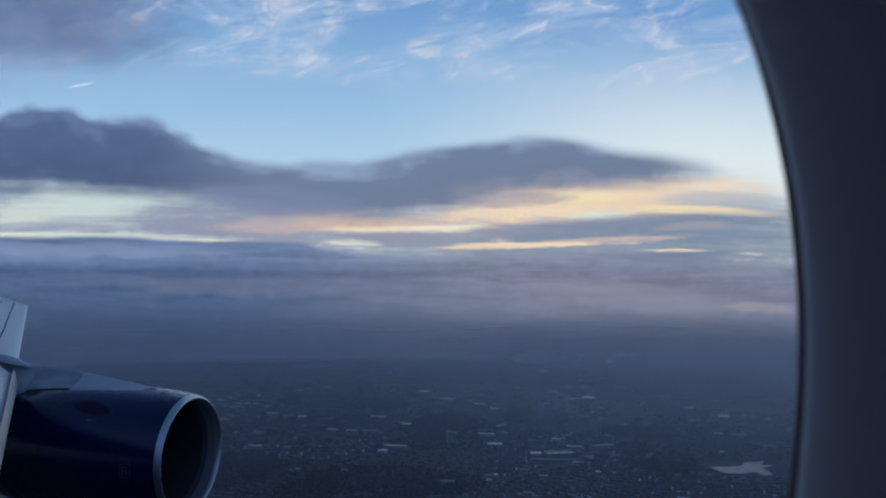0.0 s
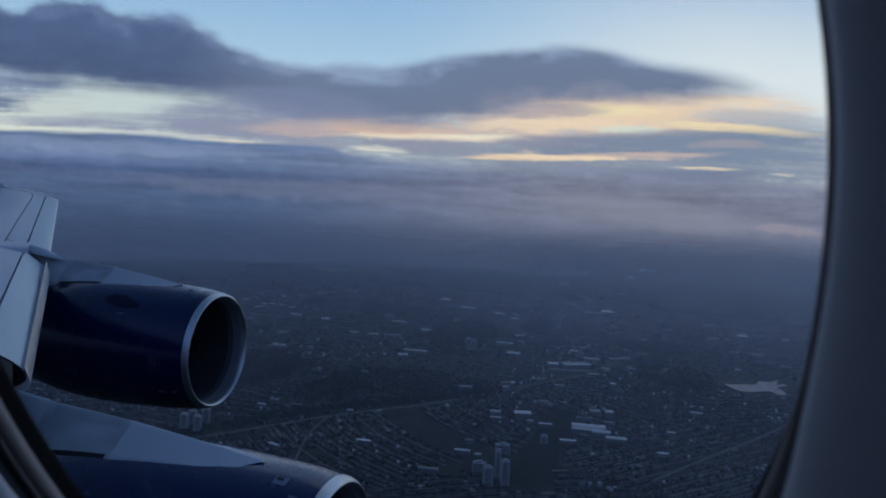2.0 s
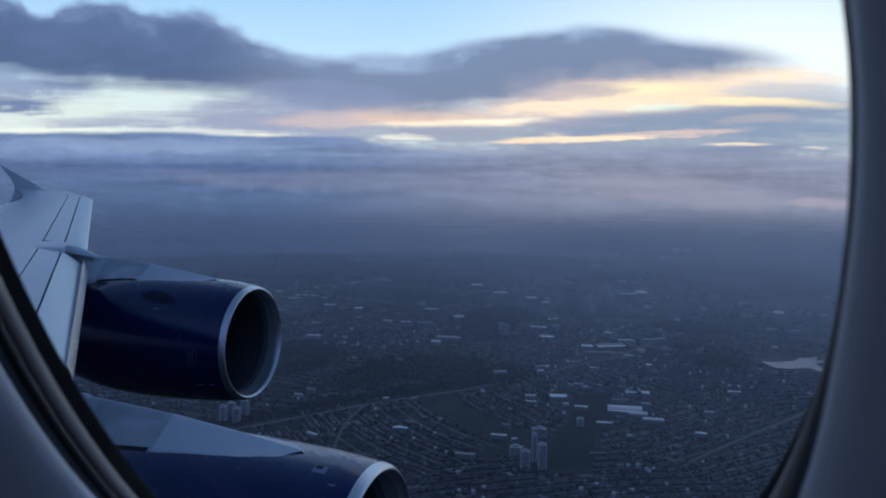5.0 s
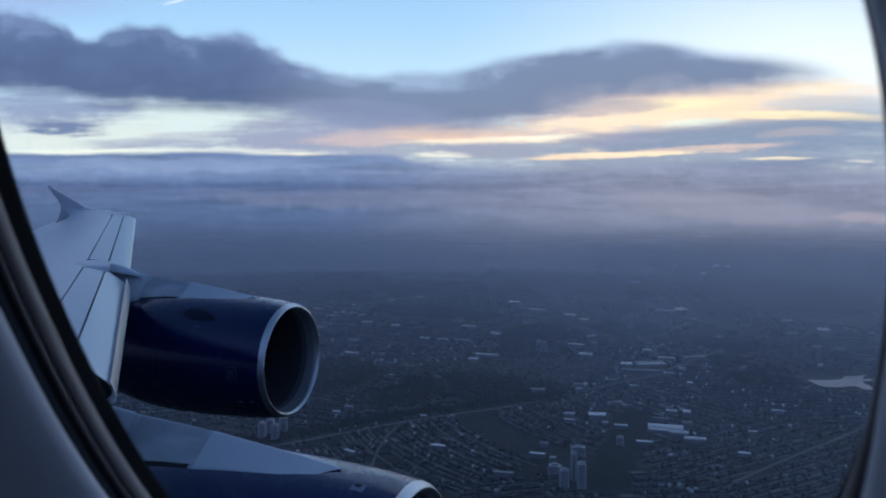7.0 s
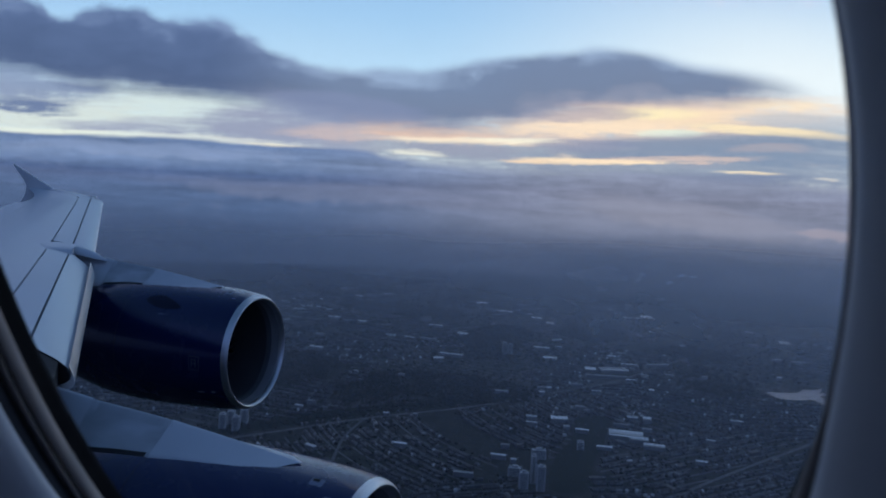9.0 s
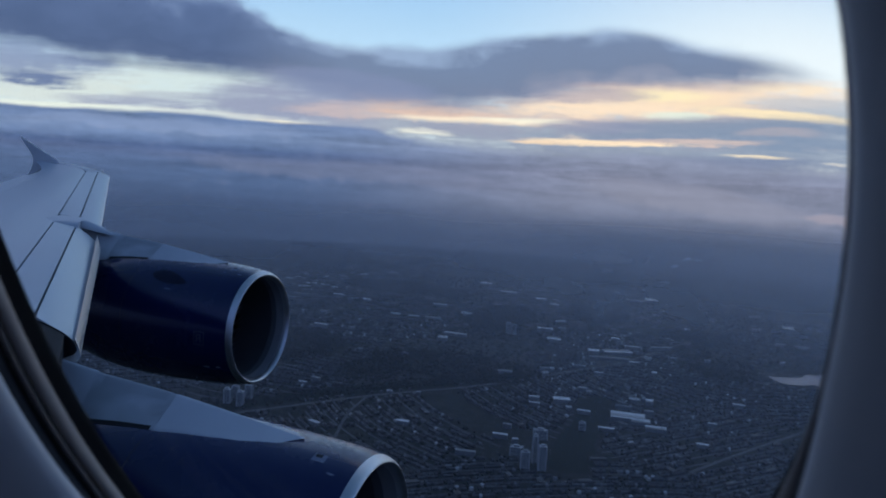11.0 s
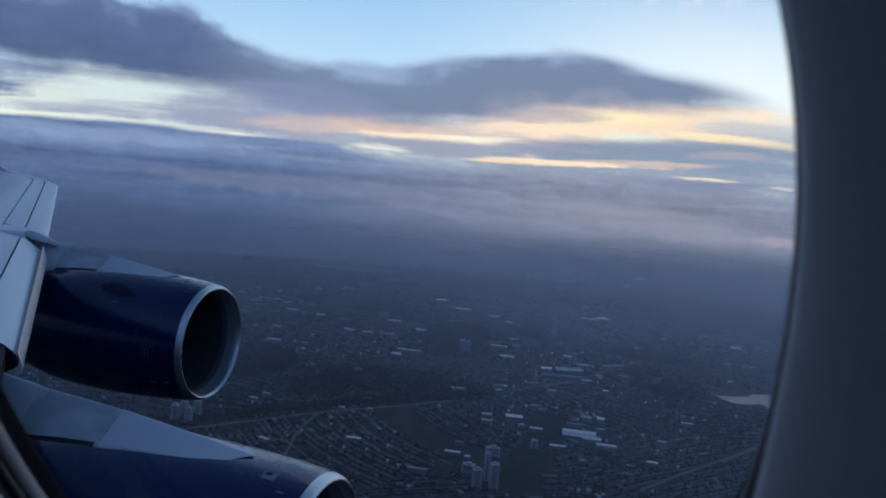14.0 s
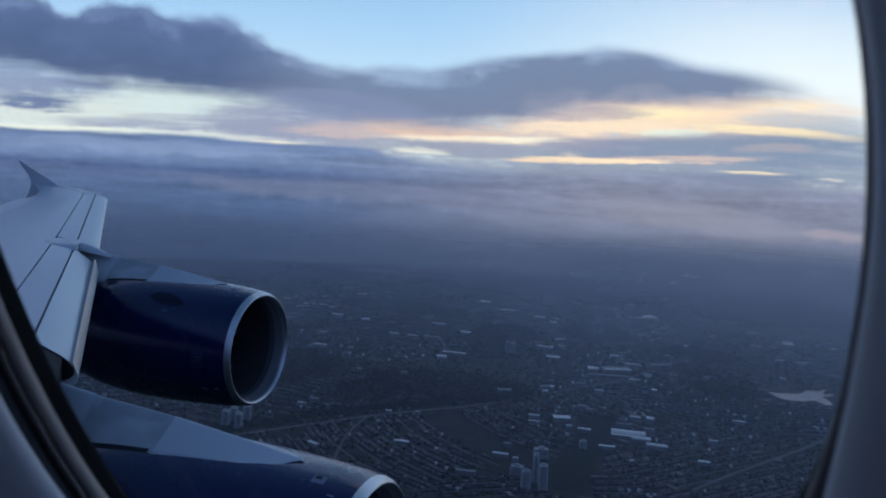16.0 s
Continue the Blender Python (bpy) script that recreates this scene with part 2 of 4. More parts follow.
def sky_backdrop_material():
    """Dusk sky: clear blue above, a long dark cloud, lit streaks near the horizon and a deck of low cloud below it."""
    m = Nodes("dusk_clouds")
    sep = m.add("ShaderNodeSeparateXYZ")
    m.put(sep.inputs[0], m.coord("Object"))
    ahead = m.math("MAXIMUM", sep.outputs[1], 1500.0)
    X = m.math("MULTIPLY", m.math("DIVIDE", sep.outputs[0], ahead), 14.37)
    Z = m.math("MULTIPLY", m.math("DIVIDE", sep.outputs[2], ahead), 14.37)

    def times(p, q):
        return m.math("MULTIPLY", p, q)

    def field(sx, sz, seed, detail=5, rough=0.52, warp=0.0, lean=0.0):
        zz = times(Z, sz) if not lean else m.math("MULTIPLY_ADD", X, lean, times(Z, sz))
        return m.noise(m.xyz(times(X, sx), zz, seed), 1.0, detail, rough, warp)

    def blob(cx, cz, hx, hz, slope=0.0, rag=None, amount=0.0):
        """1 at the middle of a flat oval, 0 at its rim and beyond."""
        dz = m.math("SUBTRACT", Z, m.math("MULTIPLY_ADD", X, slope, cz - slope * cx))
        if rag is not None:
            dz = m.math("MULTIPLY_ADD", rag, amount, dz)
        d = m.math("ADD", m.math("POWER", m.math("DIVIDE", m.math("SUBTRACT", X, cx), hx), 2.0), m.math("POWER", m.math("DIVIDE", dz, hz), 2.0))
        return m.step(d, 1.0, 0.0)

    lump = m.math("SUBTRACT", field(0.75, 1.1, 1.0), 0.5)
    tuft = m.math("SUBTRACT", field(2.2, 3.2, 2.0, 5, 0.56, 0.3), 0.5)
    streak = m.math("SUBTRACT", field(0.28, 2.8, 4.0, 5, 0.55, 0.3), 0.5)
    fine = m.math("SUBTRACT", field(0.75, 7.0, 9.0, 5, 0.55, 0.3), 0.5)

    Z = m.math("MULTIPLY_ADD", m.math("SUBTRACT", field(0.55, 1.6, 12.0, 4, 0.5), 0.5), 0.10, Z)

    # clear sky, paler towards the light
    base = m.ramp(m.math("MULTIPLY_ADD", Z, 0.2, 0.1, clamp=True), [
        (0.0, srgb(196, 208, 216)), (0.20, srgb(201, 217, 222)), (0.32, srgb(203, 225, 236)), (0.45, srgb(176, 209, 235)),
        (0.62, srgb(156, 195, 230)), (0.85, srgb(134, 176, 220)), (1.0, srgb(116, 160, 212))])
    pale = times(m.step(X, -0.5, 6.5), m.step(Z, 4.6, 1.6))
    col = m.mix(times(pale, 0.88), base, srgb(232, 240, 242))
    # high cirrus: a thin sheet with curdled bright flecks
    cir = field(0.45, 1.3, 6.0, 7, 0.62, 0.8, -0.25)
    curd = field(1.5, 2.6, 16.0, 6, 0.62, 1.2, -0.6)
    sheet = times(m.step(cir, 0.40, 0.66), m.step(m.math("MULTIPLY_ADD", lump, 1.0, Z), 2.95, 3.45))
    col = m.mix(times(sheet, 0.55), col, srgb(186, 204, 232))
    col = m.mix(times(times(sheet, m.step(curd, 0.44, 0.70)), 0.85), col, srgb(221, 222, 234))
    col = m.mix(times(times(m.step(X, -4.5, -7.5), m.step(Z, 2.4, 3.0)), 0.5), col, srgb(150, 160, 205))
    bank = times(m.step(m.math("MULTIPLY_ADD", lump, 0.9, Z), 2.95, 3.7), m.step(m.math("MULTIPLY_ADD", tuft, 1.5, X), -2.4, -4.6))
    col = m.mix(times(bank, 0.85), col, m.ramp(m.math("ADD", lump, 0.5), [(0.3, srgb(84, 102, 142)), (0.7, srgb(122, 140, 180))]))
    col = m.mix(times(blob(-4.75, 2.93, 0.26, 0.035, 0.25, tuft, 0.06), 0.75), col, srgb(214, 224, 242))

    # the band under the long cloud: grey veils and warm light, from the back to the front
    shred = m.math("SUBTRACT", field(1.1, 11.0, 21.0, 6, 0.62, 0.5, -0.30), 0.5)
    puff = m.math("SUBTRACT", field(4.5, 9.5, 41.0, 5, 0.6, 0.4, -0.5), 0.5)
    sway = times(m.math("SUBTRACT", field(0.5, 5.0, 31.0, 4, 0.6), 0.5), 2.2)
    ragged_noise = m.math("ADD", m.math("ADD", times(streak, 0.9), times(fine, 1.0)), m.math("ADD", m.math("ADD", times(tuft, 0.6), times(puff, 0.65)), times(shred, 1.0)))
    drift = m.math("ADD", m.math("ADD", times(shred, 0.14), times(puff, 0.09)), m.math("ADD", times(streak, 0.22), times(tuft, 0.10)))

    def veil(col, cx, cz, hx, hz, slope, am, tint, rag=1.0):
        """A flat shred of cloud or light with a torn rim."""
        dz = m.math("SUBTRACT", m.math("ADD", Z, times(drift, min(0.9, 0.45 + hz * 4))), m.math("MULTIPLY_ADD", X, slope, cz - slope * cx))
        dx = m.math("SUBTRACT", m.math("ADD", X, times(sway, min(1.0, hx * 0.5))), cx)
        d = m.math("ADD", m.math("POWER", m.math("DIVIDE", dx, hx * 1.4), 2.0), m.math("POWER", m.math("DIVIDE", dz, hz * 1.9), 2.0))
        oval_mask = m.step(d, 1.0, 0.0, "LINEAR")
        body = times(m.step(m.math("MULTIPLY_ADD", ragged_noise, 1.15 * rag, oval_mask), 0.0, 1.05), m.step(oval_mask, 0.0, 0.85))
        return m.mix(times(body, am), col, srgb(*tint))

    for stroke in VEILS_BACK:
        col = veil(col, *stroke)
    # slanting wisps across the light
    wisp = m.math("SUBTRACT", field(0.6, 4.2, 15.0, 6, 0.6, 0.4, -0.20), 0.5)
    zone = blob(3.4, 0.80, 6.0, 0.85)
    col = m.mix(times(times(m.step(wisp, 0.0, 0.24), zone), 0.4), col, srgb(172, 164, 180))
    col = m.mix(times(times(m.step(wisp, -0.06, -0.26), zone), 0.5), col, srgb(255, 226, 196))
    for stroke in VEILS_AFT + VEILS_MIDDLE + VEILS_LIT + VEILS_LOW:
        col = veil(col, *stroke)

    # the long dark cloud
    top = m.curve(X, [(-16.00, 4.78), (-11.74, 3.80), (-9.01, 3.02), (-7.84, 2.81), (-7.25, 2.73), (-6.66, 2.54), (-6.27, 2.34), (-5.83, 2.50), (-5.10, 2.59), (-4.52, 2.42), (-3.73, 2.42), (-3.25, 2.22), (-2.76, 1.97), (-1.98, 1.75), (-1.20, 1.70), (-0.22, 1.73), (0.56, 1.88), (1.54, 2.06), (2.52, 2.21), (3.30, 2.30), (3.88, 2.25), (4.57, 2.11), (5.45, 2.05), (6.23, 1.97), (7.11, 1.75), (15.99, 0.68)], -16, 16)
    low = m.curve(X, [(-16.00, 1.60), (-7.84, 1.38), (-6.86, 1.32), (-5.88, 1.15), (-4.91, 1.11), (-3.93, 1.05), (-3.15, 0.99), (-2.37, 0.91), (-1.59, 0.78), (-0.80, 0.66), (-0.02, 0.66), (0.76, 0.78), (1.54, 0.88), (2.12, 1.05), (2.91, 1.21), (3.88, 1.30), (4.86, 1.37), (6.23, 1.48), (7.40, 1.56), (15.99, 1.00)], -16, 16)
    left = m.step(X, 2.5, -3.0)
    edge = m.math("ADD", times(times(tuft, m.math("MULTIPLY_ADD", left, 0.22, 0.07)), 1.0), times(times(lump, m.math("MULTIPLY_ADD", left, 0.25, 0.10)), 1.0))
    up = m.math("SUBTRACT", m.math("ADD", top, edge), Z)
    dn = m.math("SUBTRACT", Z, m.math("SUBTRACT", low, m.math("MULTIPLY_ADD", streak, 0.35, times(tuft, 0.15))))
    a_up = m.math("DIVIDE", m.math("ADD", up, 0.08), m.math("MULTIPLY_ADD", m.step(X, 2.0, 7.5), 0.20, 0.22), clamp=True)
    a_dn = m.math("DIVIDE", m.math("ADD", dn, 0.14), 0.36, clamp=True)
    cloud = times(m.step(a_up, 0, 1), m.step(a_dn, 0, 1))
    deep = m.math("DIVIDE", dn, m.math("MAXIMUM", m.math("SUBTRACT", top, low), 0.2), clamp=True)
    shade = m.math("ADD", m.math("ADD", m.math("ADD", times(tuft, 0.35), times(puff, 0.12)), times(lump, 0.9)), deep)
    ccol = m.ramp(shade, [(0.0, srgb(84, 101, 138)), (0.3, srgb(72, 90, 128)), (0.7, srgb(82, 101, 141)), (1.0, srgb(112, 133, 172))])
    pale_body = m.ramp(shade, [(0.0, srgb(134, 141, 164)), (0.35, srgb(109, 124, 153)), (0.75, srgb(110, 127, 158)), (1.0, srgb(142, 163, 194))])
    ccol = m.mix(m.step(X, -4.0, -1.2), ccol, pale_body)
    col = m.mix(times(cloud, m.math("MULTIPLY_ADD", m.step(X, 5.2, 7.4), -0.8, 0.97)), col, ccol)

    for cx, cz, hx, hz, slope, am, tint in ((-1.4, 0.98, 1.9, 0.34, -0.06, 0.7, (124, 137, 170)),):
        col = m.mix(times(m.step(m.math("MULTIPLY_ADD", tuft, 0.5, blob(cx, cz, hx, hz, slope, streak, 0.35)), 0.0, 0.9), am), col, srgb(*tint))

    # the deck of low cloud, out to the horizon and below it
    deck_top = m.curve(X, [(-16.00, 0.37), (-7.84, 0.33), (-5.49, 0.32), (-3.93, 0.35), (-3.15, 0.29), (-1.98, 0.32), (-1.10, 0.29), (-0.51, 0.16), (0.95, 0.11), (1.93, 0.16), (3.88, 0.20), (5.84, 0.13), (15.99, 0.04)], -16, 16)
    dk = m.math("SUBTRACT", m.math("ADD", times(fine, 0.11), m.math("MULTIPLY_ADD", tuft, 0.05, deck_top)), Z)
    deck = m.step(m.math("DIVIDE", dk, m.math("MULTIPLY_ADD", m.step(X, -1.5, 2.5), 0.16, 0.06)), -0.6, 1.0)
    dcol = m.ramp(m.math("MULTIPLY_ADD", Z, 0.4, 0.8, clamp=True), [
        (0.0, srgb(64, 79, 110)), (0.16, srgb(66, 84, 117)), (0.32, srgb(71, 90, 125)), (0.48, srgb(76, 96, 132)), (0.60, srgb(82, 102, 139)),
        (0.67, srgb(84, 101, 138)), (0.705, srgb(76, 95, 134)), (0.735, srgb(90, 111, 149)), (0.80, srgb(112, 133, 170)), (0.90, srgb(104, 126, 165)), (1.0, srgb(108, 130, 168))])
    rosy = times(m.step(X, -3.0, 3.6), m.step(Z, -2.7, -0.5))
    dcol = m.mix(times(rosy, 0.74), dcol, srgb(136, 140, 159))
    hs = m.add("ShaderNodeHueSaturation")
    m.put(hs.inputs["Color"], dcol)
    rough = m.math("ADD", m.math("ADD", streak, fine), m.math("ADD", times(tuft, 0.4), times(puff, 0.45)))
    m.put(hs.inputs["Value"], m.math("MULTIPLY_ADD", rough, m.math("MULTIPLY_ADD", m.step(Z, -1.7, -0.3), 0.62, 0.08), 1.0))
    deck_col = hs.outputs[0]
    for cx, cz, hx, hz, slope, am, tint in ((5.0, -0.66, 2.8, 0.26, -0.10, 0.5, (143, 145, 163)), (-1.2, -0.50, 4.4, 0.18, -0.02, 0.35, (122, 128, 154)), (-4.8, 0.12, 3.4, 0.14, 0.0, 0.4, (140, 158, 192)), (7.4, -0.85, 0.9, 0.10, -0.05, 0.45, (168, 157, 166))):
        deck_col = m.mix(times(m.step(m.math("MULTIPLY_ADD", tuft, 0.7, blob(cx, cz, hx, hz * 1.3, slope, m.math("MULTIPLY_ADD", tuft, 0.5, lump), 0.30)), 0.0, 1.0), am), deck_col, srgb(*tint))
    col = m.mix(deck, col, deck_col)
    # away from the light, out of view: plain blue-grey cloud added for cowl reflections
    lift = m.math("DIVIDE", sep.outputs[2], 4600.0)
    dull = m.ramp(m.math("MULTIPLY_ADD", lift, 1.8, 0.2, clamp=True), [(0.0, srgb(40, 52, 78)), (0.2, srgb(66, 80, 112)), (0.4, srgb(74, 92, 132)), (1.0, srgb(86, 112, 168))])
    col = m.mix(m.step(sep.outputs[1], 2300.0, 900.0), col, dull)
    em = m.add("ShaderNodeEmission")
    m.put(em.inputs[0], col)
    em.inputs[1].default_value = 1.0
    m.put(m.out.inputs[0], em.outputs[0])
    return m.mat


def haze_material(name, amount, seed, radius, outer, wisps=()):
    """Upright sheet standing in for haze: mostly clear, lit like any pale cloud."""
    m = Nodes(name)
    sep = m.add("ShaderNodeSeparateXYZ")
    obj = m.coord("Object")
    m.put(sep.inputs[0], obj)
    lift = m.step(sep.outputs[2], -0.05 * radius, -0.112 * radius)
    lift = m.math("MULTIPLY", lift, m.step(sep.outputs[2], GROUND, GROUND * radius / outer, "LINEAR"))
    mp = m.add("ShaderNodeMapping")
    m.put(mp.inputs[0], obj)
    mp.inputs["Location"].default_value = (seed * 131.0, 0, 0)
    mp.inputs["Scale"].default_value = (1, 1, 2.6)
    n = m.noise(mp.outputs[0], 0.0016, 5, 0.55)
    # denser forward, standing in for the brighter light in the haze there
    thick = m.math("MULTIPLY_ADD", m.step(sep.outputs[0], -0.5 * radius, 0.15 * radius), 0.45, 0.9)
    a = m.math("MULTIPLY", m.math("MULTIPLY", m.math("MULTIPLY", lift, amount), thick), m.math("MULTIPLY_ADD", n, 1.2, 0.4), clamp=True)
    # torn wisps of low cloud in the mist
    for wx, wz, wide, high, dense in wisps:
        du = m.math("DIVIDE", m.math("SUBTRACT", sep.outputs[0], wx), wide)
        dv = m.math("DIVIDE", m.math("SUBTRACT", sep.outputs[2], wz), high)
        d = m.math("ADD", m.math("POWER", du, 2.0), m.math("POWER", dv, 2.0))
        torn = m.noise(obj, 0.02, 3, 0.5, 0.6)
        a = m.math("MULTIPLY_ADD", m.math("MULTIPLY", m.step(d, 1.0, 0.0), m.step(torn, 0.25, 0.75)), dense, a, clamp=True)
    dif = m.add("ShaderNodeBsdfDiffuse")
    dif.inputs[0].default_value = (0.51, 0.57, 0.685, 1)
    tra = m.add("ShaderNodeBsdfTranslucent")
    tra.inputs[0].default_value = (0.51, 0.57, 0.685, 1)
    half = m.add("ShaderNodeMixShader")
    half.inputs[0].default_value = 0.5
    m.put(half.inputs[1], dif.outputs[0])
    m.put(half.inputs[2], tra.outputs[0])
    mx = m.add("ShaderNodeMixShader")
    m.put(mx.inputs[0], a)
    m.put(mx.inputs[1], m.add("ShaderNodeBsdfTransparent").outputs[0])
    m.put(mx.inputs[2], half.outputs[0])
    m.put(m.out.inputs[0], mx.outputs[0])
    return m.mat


def ground_material():
    m = Nodes("suburb_ground")
    obj = m.coord("Object")
    vor = m.add("ShaderNodeTexVoronoi")
    m.put(vor.inputs["Vector"], obj)
    vor.inputs["Scale"].default_value = 0.006
    pick = m.add("ShaderNodeSeparateColor")
    m.put(pick.inputs[0], vor.outputs["Color"])
    patch = m.ramp(pick.outputs[0], [(0.0, (0.018, 0.022, 0.016, 1)), (0.3, (0.026, 0.029, 0.022, 1)), (0.6, (0.034, 0.034, 0.030, 1)), (0.85, (0.044, 0.044, 0.040, 1)), (1.0, (0.028, 0.038, 0.021, 1))], "CONSTANT")
    big = m.noise(obj, 0.0022, 5, 0.6)
    green = m.mix(m.step(big, 0.45, 0.6), patch, (0.015, 0.019, 0.014, 1))
    fine = m.noise(obj, 0.06, 6, 0.7)
    hs = m.add("ShaderNodeHueSaturation")
    m.put(hs.inputs["Color"], green)
    m.put(hs.inputs["Value"], m.math("MULTIPLY_ADD", m.step(fine, 0.3, 0.72), 1.3, 0.4))
    return m.surface(hs.outputs[0], 0.9, spec=0.2)


def varied(name, stops, rough, per="island", spec=0.4):
    """A base colour picked at random for each loose piece (or each object)."""
    m = Nodes(name)
    if per == "island":
        rnd = m.add("ShaderNodeNewGeometry").outputs["Random Per Island"]
    else:
        rnd = m.add("ShaderNodeObjectInfo").outputs["Random"]
    col = m.ramp(rnd, stops, "CONSTANT")
    n = m.noise(m.coord(), 0.35, 4, 0.6)
    hs = m.add("ShaderNodeHueSaturation")
    m.put(hs.inputs["Color"], col)
    m.put(hs.inputs["Value"], m.math("MULTIPLY_ADD", n, 0.7, 0.65))
    return m.surface(hs.outputs[0], rough, spec=spec)


SKY = sky_backdrop_material()
GROUND_MAT = ground_material()
ROOFS = varied("slate_and_tile_roofs", [(0.0, (0.032, 0.031, 0.034, 1)), (0.25, (0.050, 0.041, 0.038, 1)), (0.5, (0.058, 0.056, 0.058, 1)), (0.78, (0.078, 0.076, 0.075, 1)), (0.95, (0.16, 0.16, 0.16, 1)), (0.986, (0.45, 0.44, 0.43, 1))], 0.55)
TOWN_ROOFS = varied("town_roofs", [(0.0, (0.040, 0.038, 0.040, 1)), (0.3, (0.065, 0.06, 0.06, 1)), (0.6, (0.095, 0.09, 0.09, 1)), (0.88, (0.17, 0.168, 0.165, 1)), (0.968, (0.46, 0.45, 0.43, 1))], 0.55)
SHED_ROOF = varied("pale_sheet_roof", [(0.0, (0.16, 0.16, 0.165, 1)), (0.2, (0.30, 0.295, 0.29, 1)), (0.45, (0.50, 0.49, 0.48, 1)), (0.7, (0.24, 0.235, 0.23, 1)), (0.8, (0.78, 0.77, 0.75, 1))], 0.5, "object")
SHED_WALL = worn("shed_cladding", (0.15, 0.155, 0.165), 0.6, scale=0.05, vary=0.2)
CONCRETE = worn("pale_tower_concrete", (0.42, 0.41, 0.40), 0.7, scale=0.08, vary=0.2)
TOWER_GLASS = worn("dark_tower_window", (0.05, 0.06, 0.08), 0.25, scale=0.1, vary=0.3)
STREET = worn("worn_street", (0.058, 0.058, 0.062), 0.7, scale=0.05, vary=0.35)
BALLAST = worn("pale_railway_ballast", (0.085, 0.082, 0.080), 0.8, scale=0.05, vary=0.35)
WOODLAND = varied("bare_winter_trees", [(0.0, (0.022, 0.025, 0.019, 1)), (0.4, (0.029, 0.031, 0.024, 1)), (0.75, (0.040, 0.037, 0.030, 1))], 0.95, spec=0.1)
PARK_GRASS = worn("dark_park_grass", (0.015, 0.021, 0.013), 0.95, scale=0.03, vary=0.3, spec=0.1)
WATER = worn("still_lake_water", (0.09, 0.11, 0.13), 0.16, scale=0.004, vary=0.05, coat=1.0, spec=1.0)


# ---- mesh helpers ----
def part(name, bm, material, parent=None, label="", smooth=False):
    """Links a bmesh as one mesh object under a thing or a part."""
    me = bpy.data.meshes.new(name)
    bmesh.ops.recalc_face_normals(bm, faces=bm.faces)
    if smooth:
        for fc in bm.faces:
            fc.smooth = True
    bm.to_mesh(me)
    bm.free()
    me.materials.append(material)
    ob = new(name, me)
    if parent is not None:
        ob.parent = parent
    if label:
        tagged(ob, label)
    return ob


def mesh_object(name, verts, faces, material, parent=None):
    me = bpy.data.meshes.new(name)
    me.from_pydata(verts, [], faces)
    me.materials.append(material)
    ob = new(name, me)
    if parent is not None:
        ob.parent = parent
    return ob


def loft(bm, rings, closed=True, cap=(False, False)):
    """Skins rings of equally many points."""
    rows = [[bm.verts.new(p) for p in ring] for ring in rings]
    n = len(rows[0])
    for a, b in zip(rows, rows[1:]):
        for i in range(n if closed else n - 1):
            j = (i + 1) % n
            bm.faces.new((a[i], a[j], b[j], b[i]))
    if cap[0]:
        bm.faces.new(rows[0])
    if cap[1]:
        bm.faces.new(rows[-1])
    return rows


def box(bm, x0, x1, y0, y1, z0, z1, m=None):
    v = [Vector((x, y, z)) for x in (x0, x1) for y in (y0, y1) for z in (z0, z1)]
    v = [bm.verts.new(m @ p if m is not None else p) for p in v]
    for f in ((0, 1, 3, 2), (4, 6, 7, 5), (0, 4, 5, 1), (2, 3, 7, 6), (0, 2, 6, 4), (1, 5, 7, 3)):
        bm.faces.new([v[i] for i in f])


def revolve(bm, profile, seg=96):
    """Turns a profile of (along x, radius) about the x axis."""
    rings = []
    for x, r in profile:
        ring = []
        for i in range(seg):
            a = 2 * math.pi * i / seg
            ring.append(Vector((x, r * math.sin(a), r * math.cos(a))))
        rings.append(ring)
    return loft(bm, rings)


def smooth_line(points, steps=6):
    """A Catmull-Rom line through 2D points."""
    out = []
    pts = [points[0]] + list(points) + [points[-1]]
    for p0, p1, p2, p3 in zip(pts, pts[1:], pts[2:], pts[3:]):
        for k in range(steps):
            t = k / steps
            out.append(tuple(0.5 * ((2 * b) + (c - a) * t + (2 * a - 5 * b + 4 * c - d) * t * t + (3 * b - a - 3 * c + d) * t ** 3) for a, b, c, d in zip(p0, p1, p2, p3)))
    out.append(tuple(points[-1]))
    return out


def along(x, table):
    xs = [p[0] for p in table]
    return [float(np.interp(x, xs, [p[k] for p in table])) for k in range(1, len(table[0]))]


# ---- the setting: sky and ground ----
def backdrop():
    bm = bmesh.new()
    rings = []
    for z in (GROUND - 5, -150, 400, 1000, 1850, 2700, 3700):
        rings.append([Vector((4600 * math.sin(radians(d)), 4600 * math.cos(radians(d)), z)) for d in range(-180, 180, 3)])
    loft(bm, rings)
    ob = part("backdrop", bm, SKY, smooth=True)
    ob.matrix_world = pose(0, 0, 0, 0, 0, VIEW_TURN)
    tagged(ob, "dusk sky with a long dark cloud, lit streaks and low cloud", "sky", kind="structure")


def ground_sheet():
    bm = bmesh.new()
    rings = [[Vector((r * math.sin(2 * math.pi * i / 96), r * math.cos(2 * math.pi * i / 96), GROUND)) for i in range(96)] for r in (40, 800, 1600, 2600, 3600, 4610)]
    loft(bm, rings, cap=(True, False))
    tagged(part("ground", bm, GROUND_MAT), "dark suburban ground seen from the air at dusk", "ground", kind="structure")


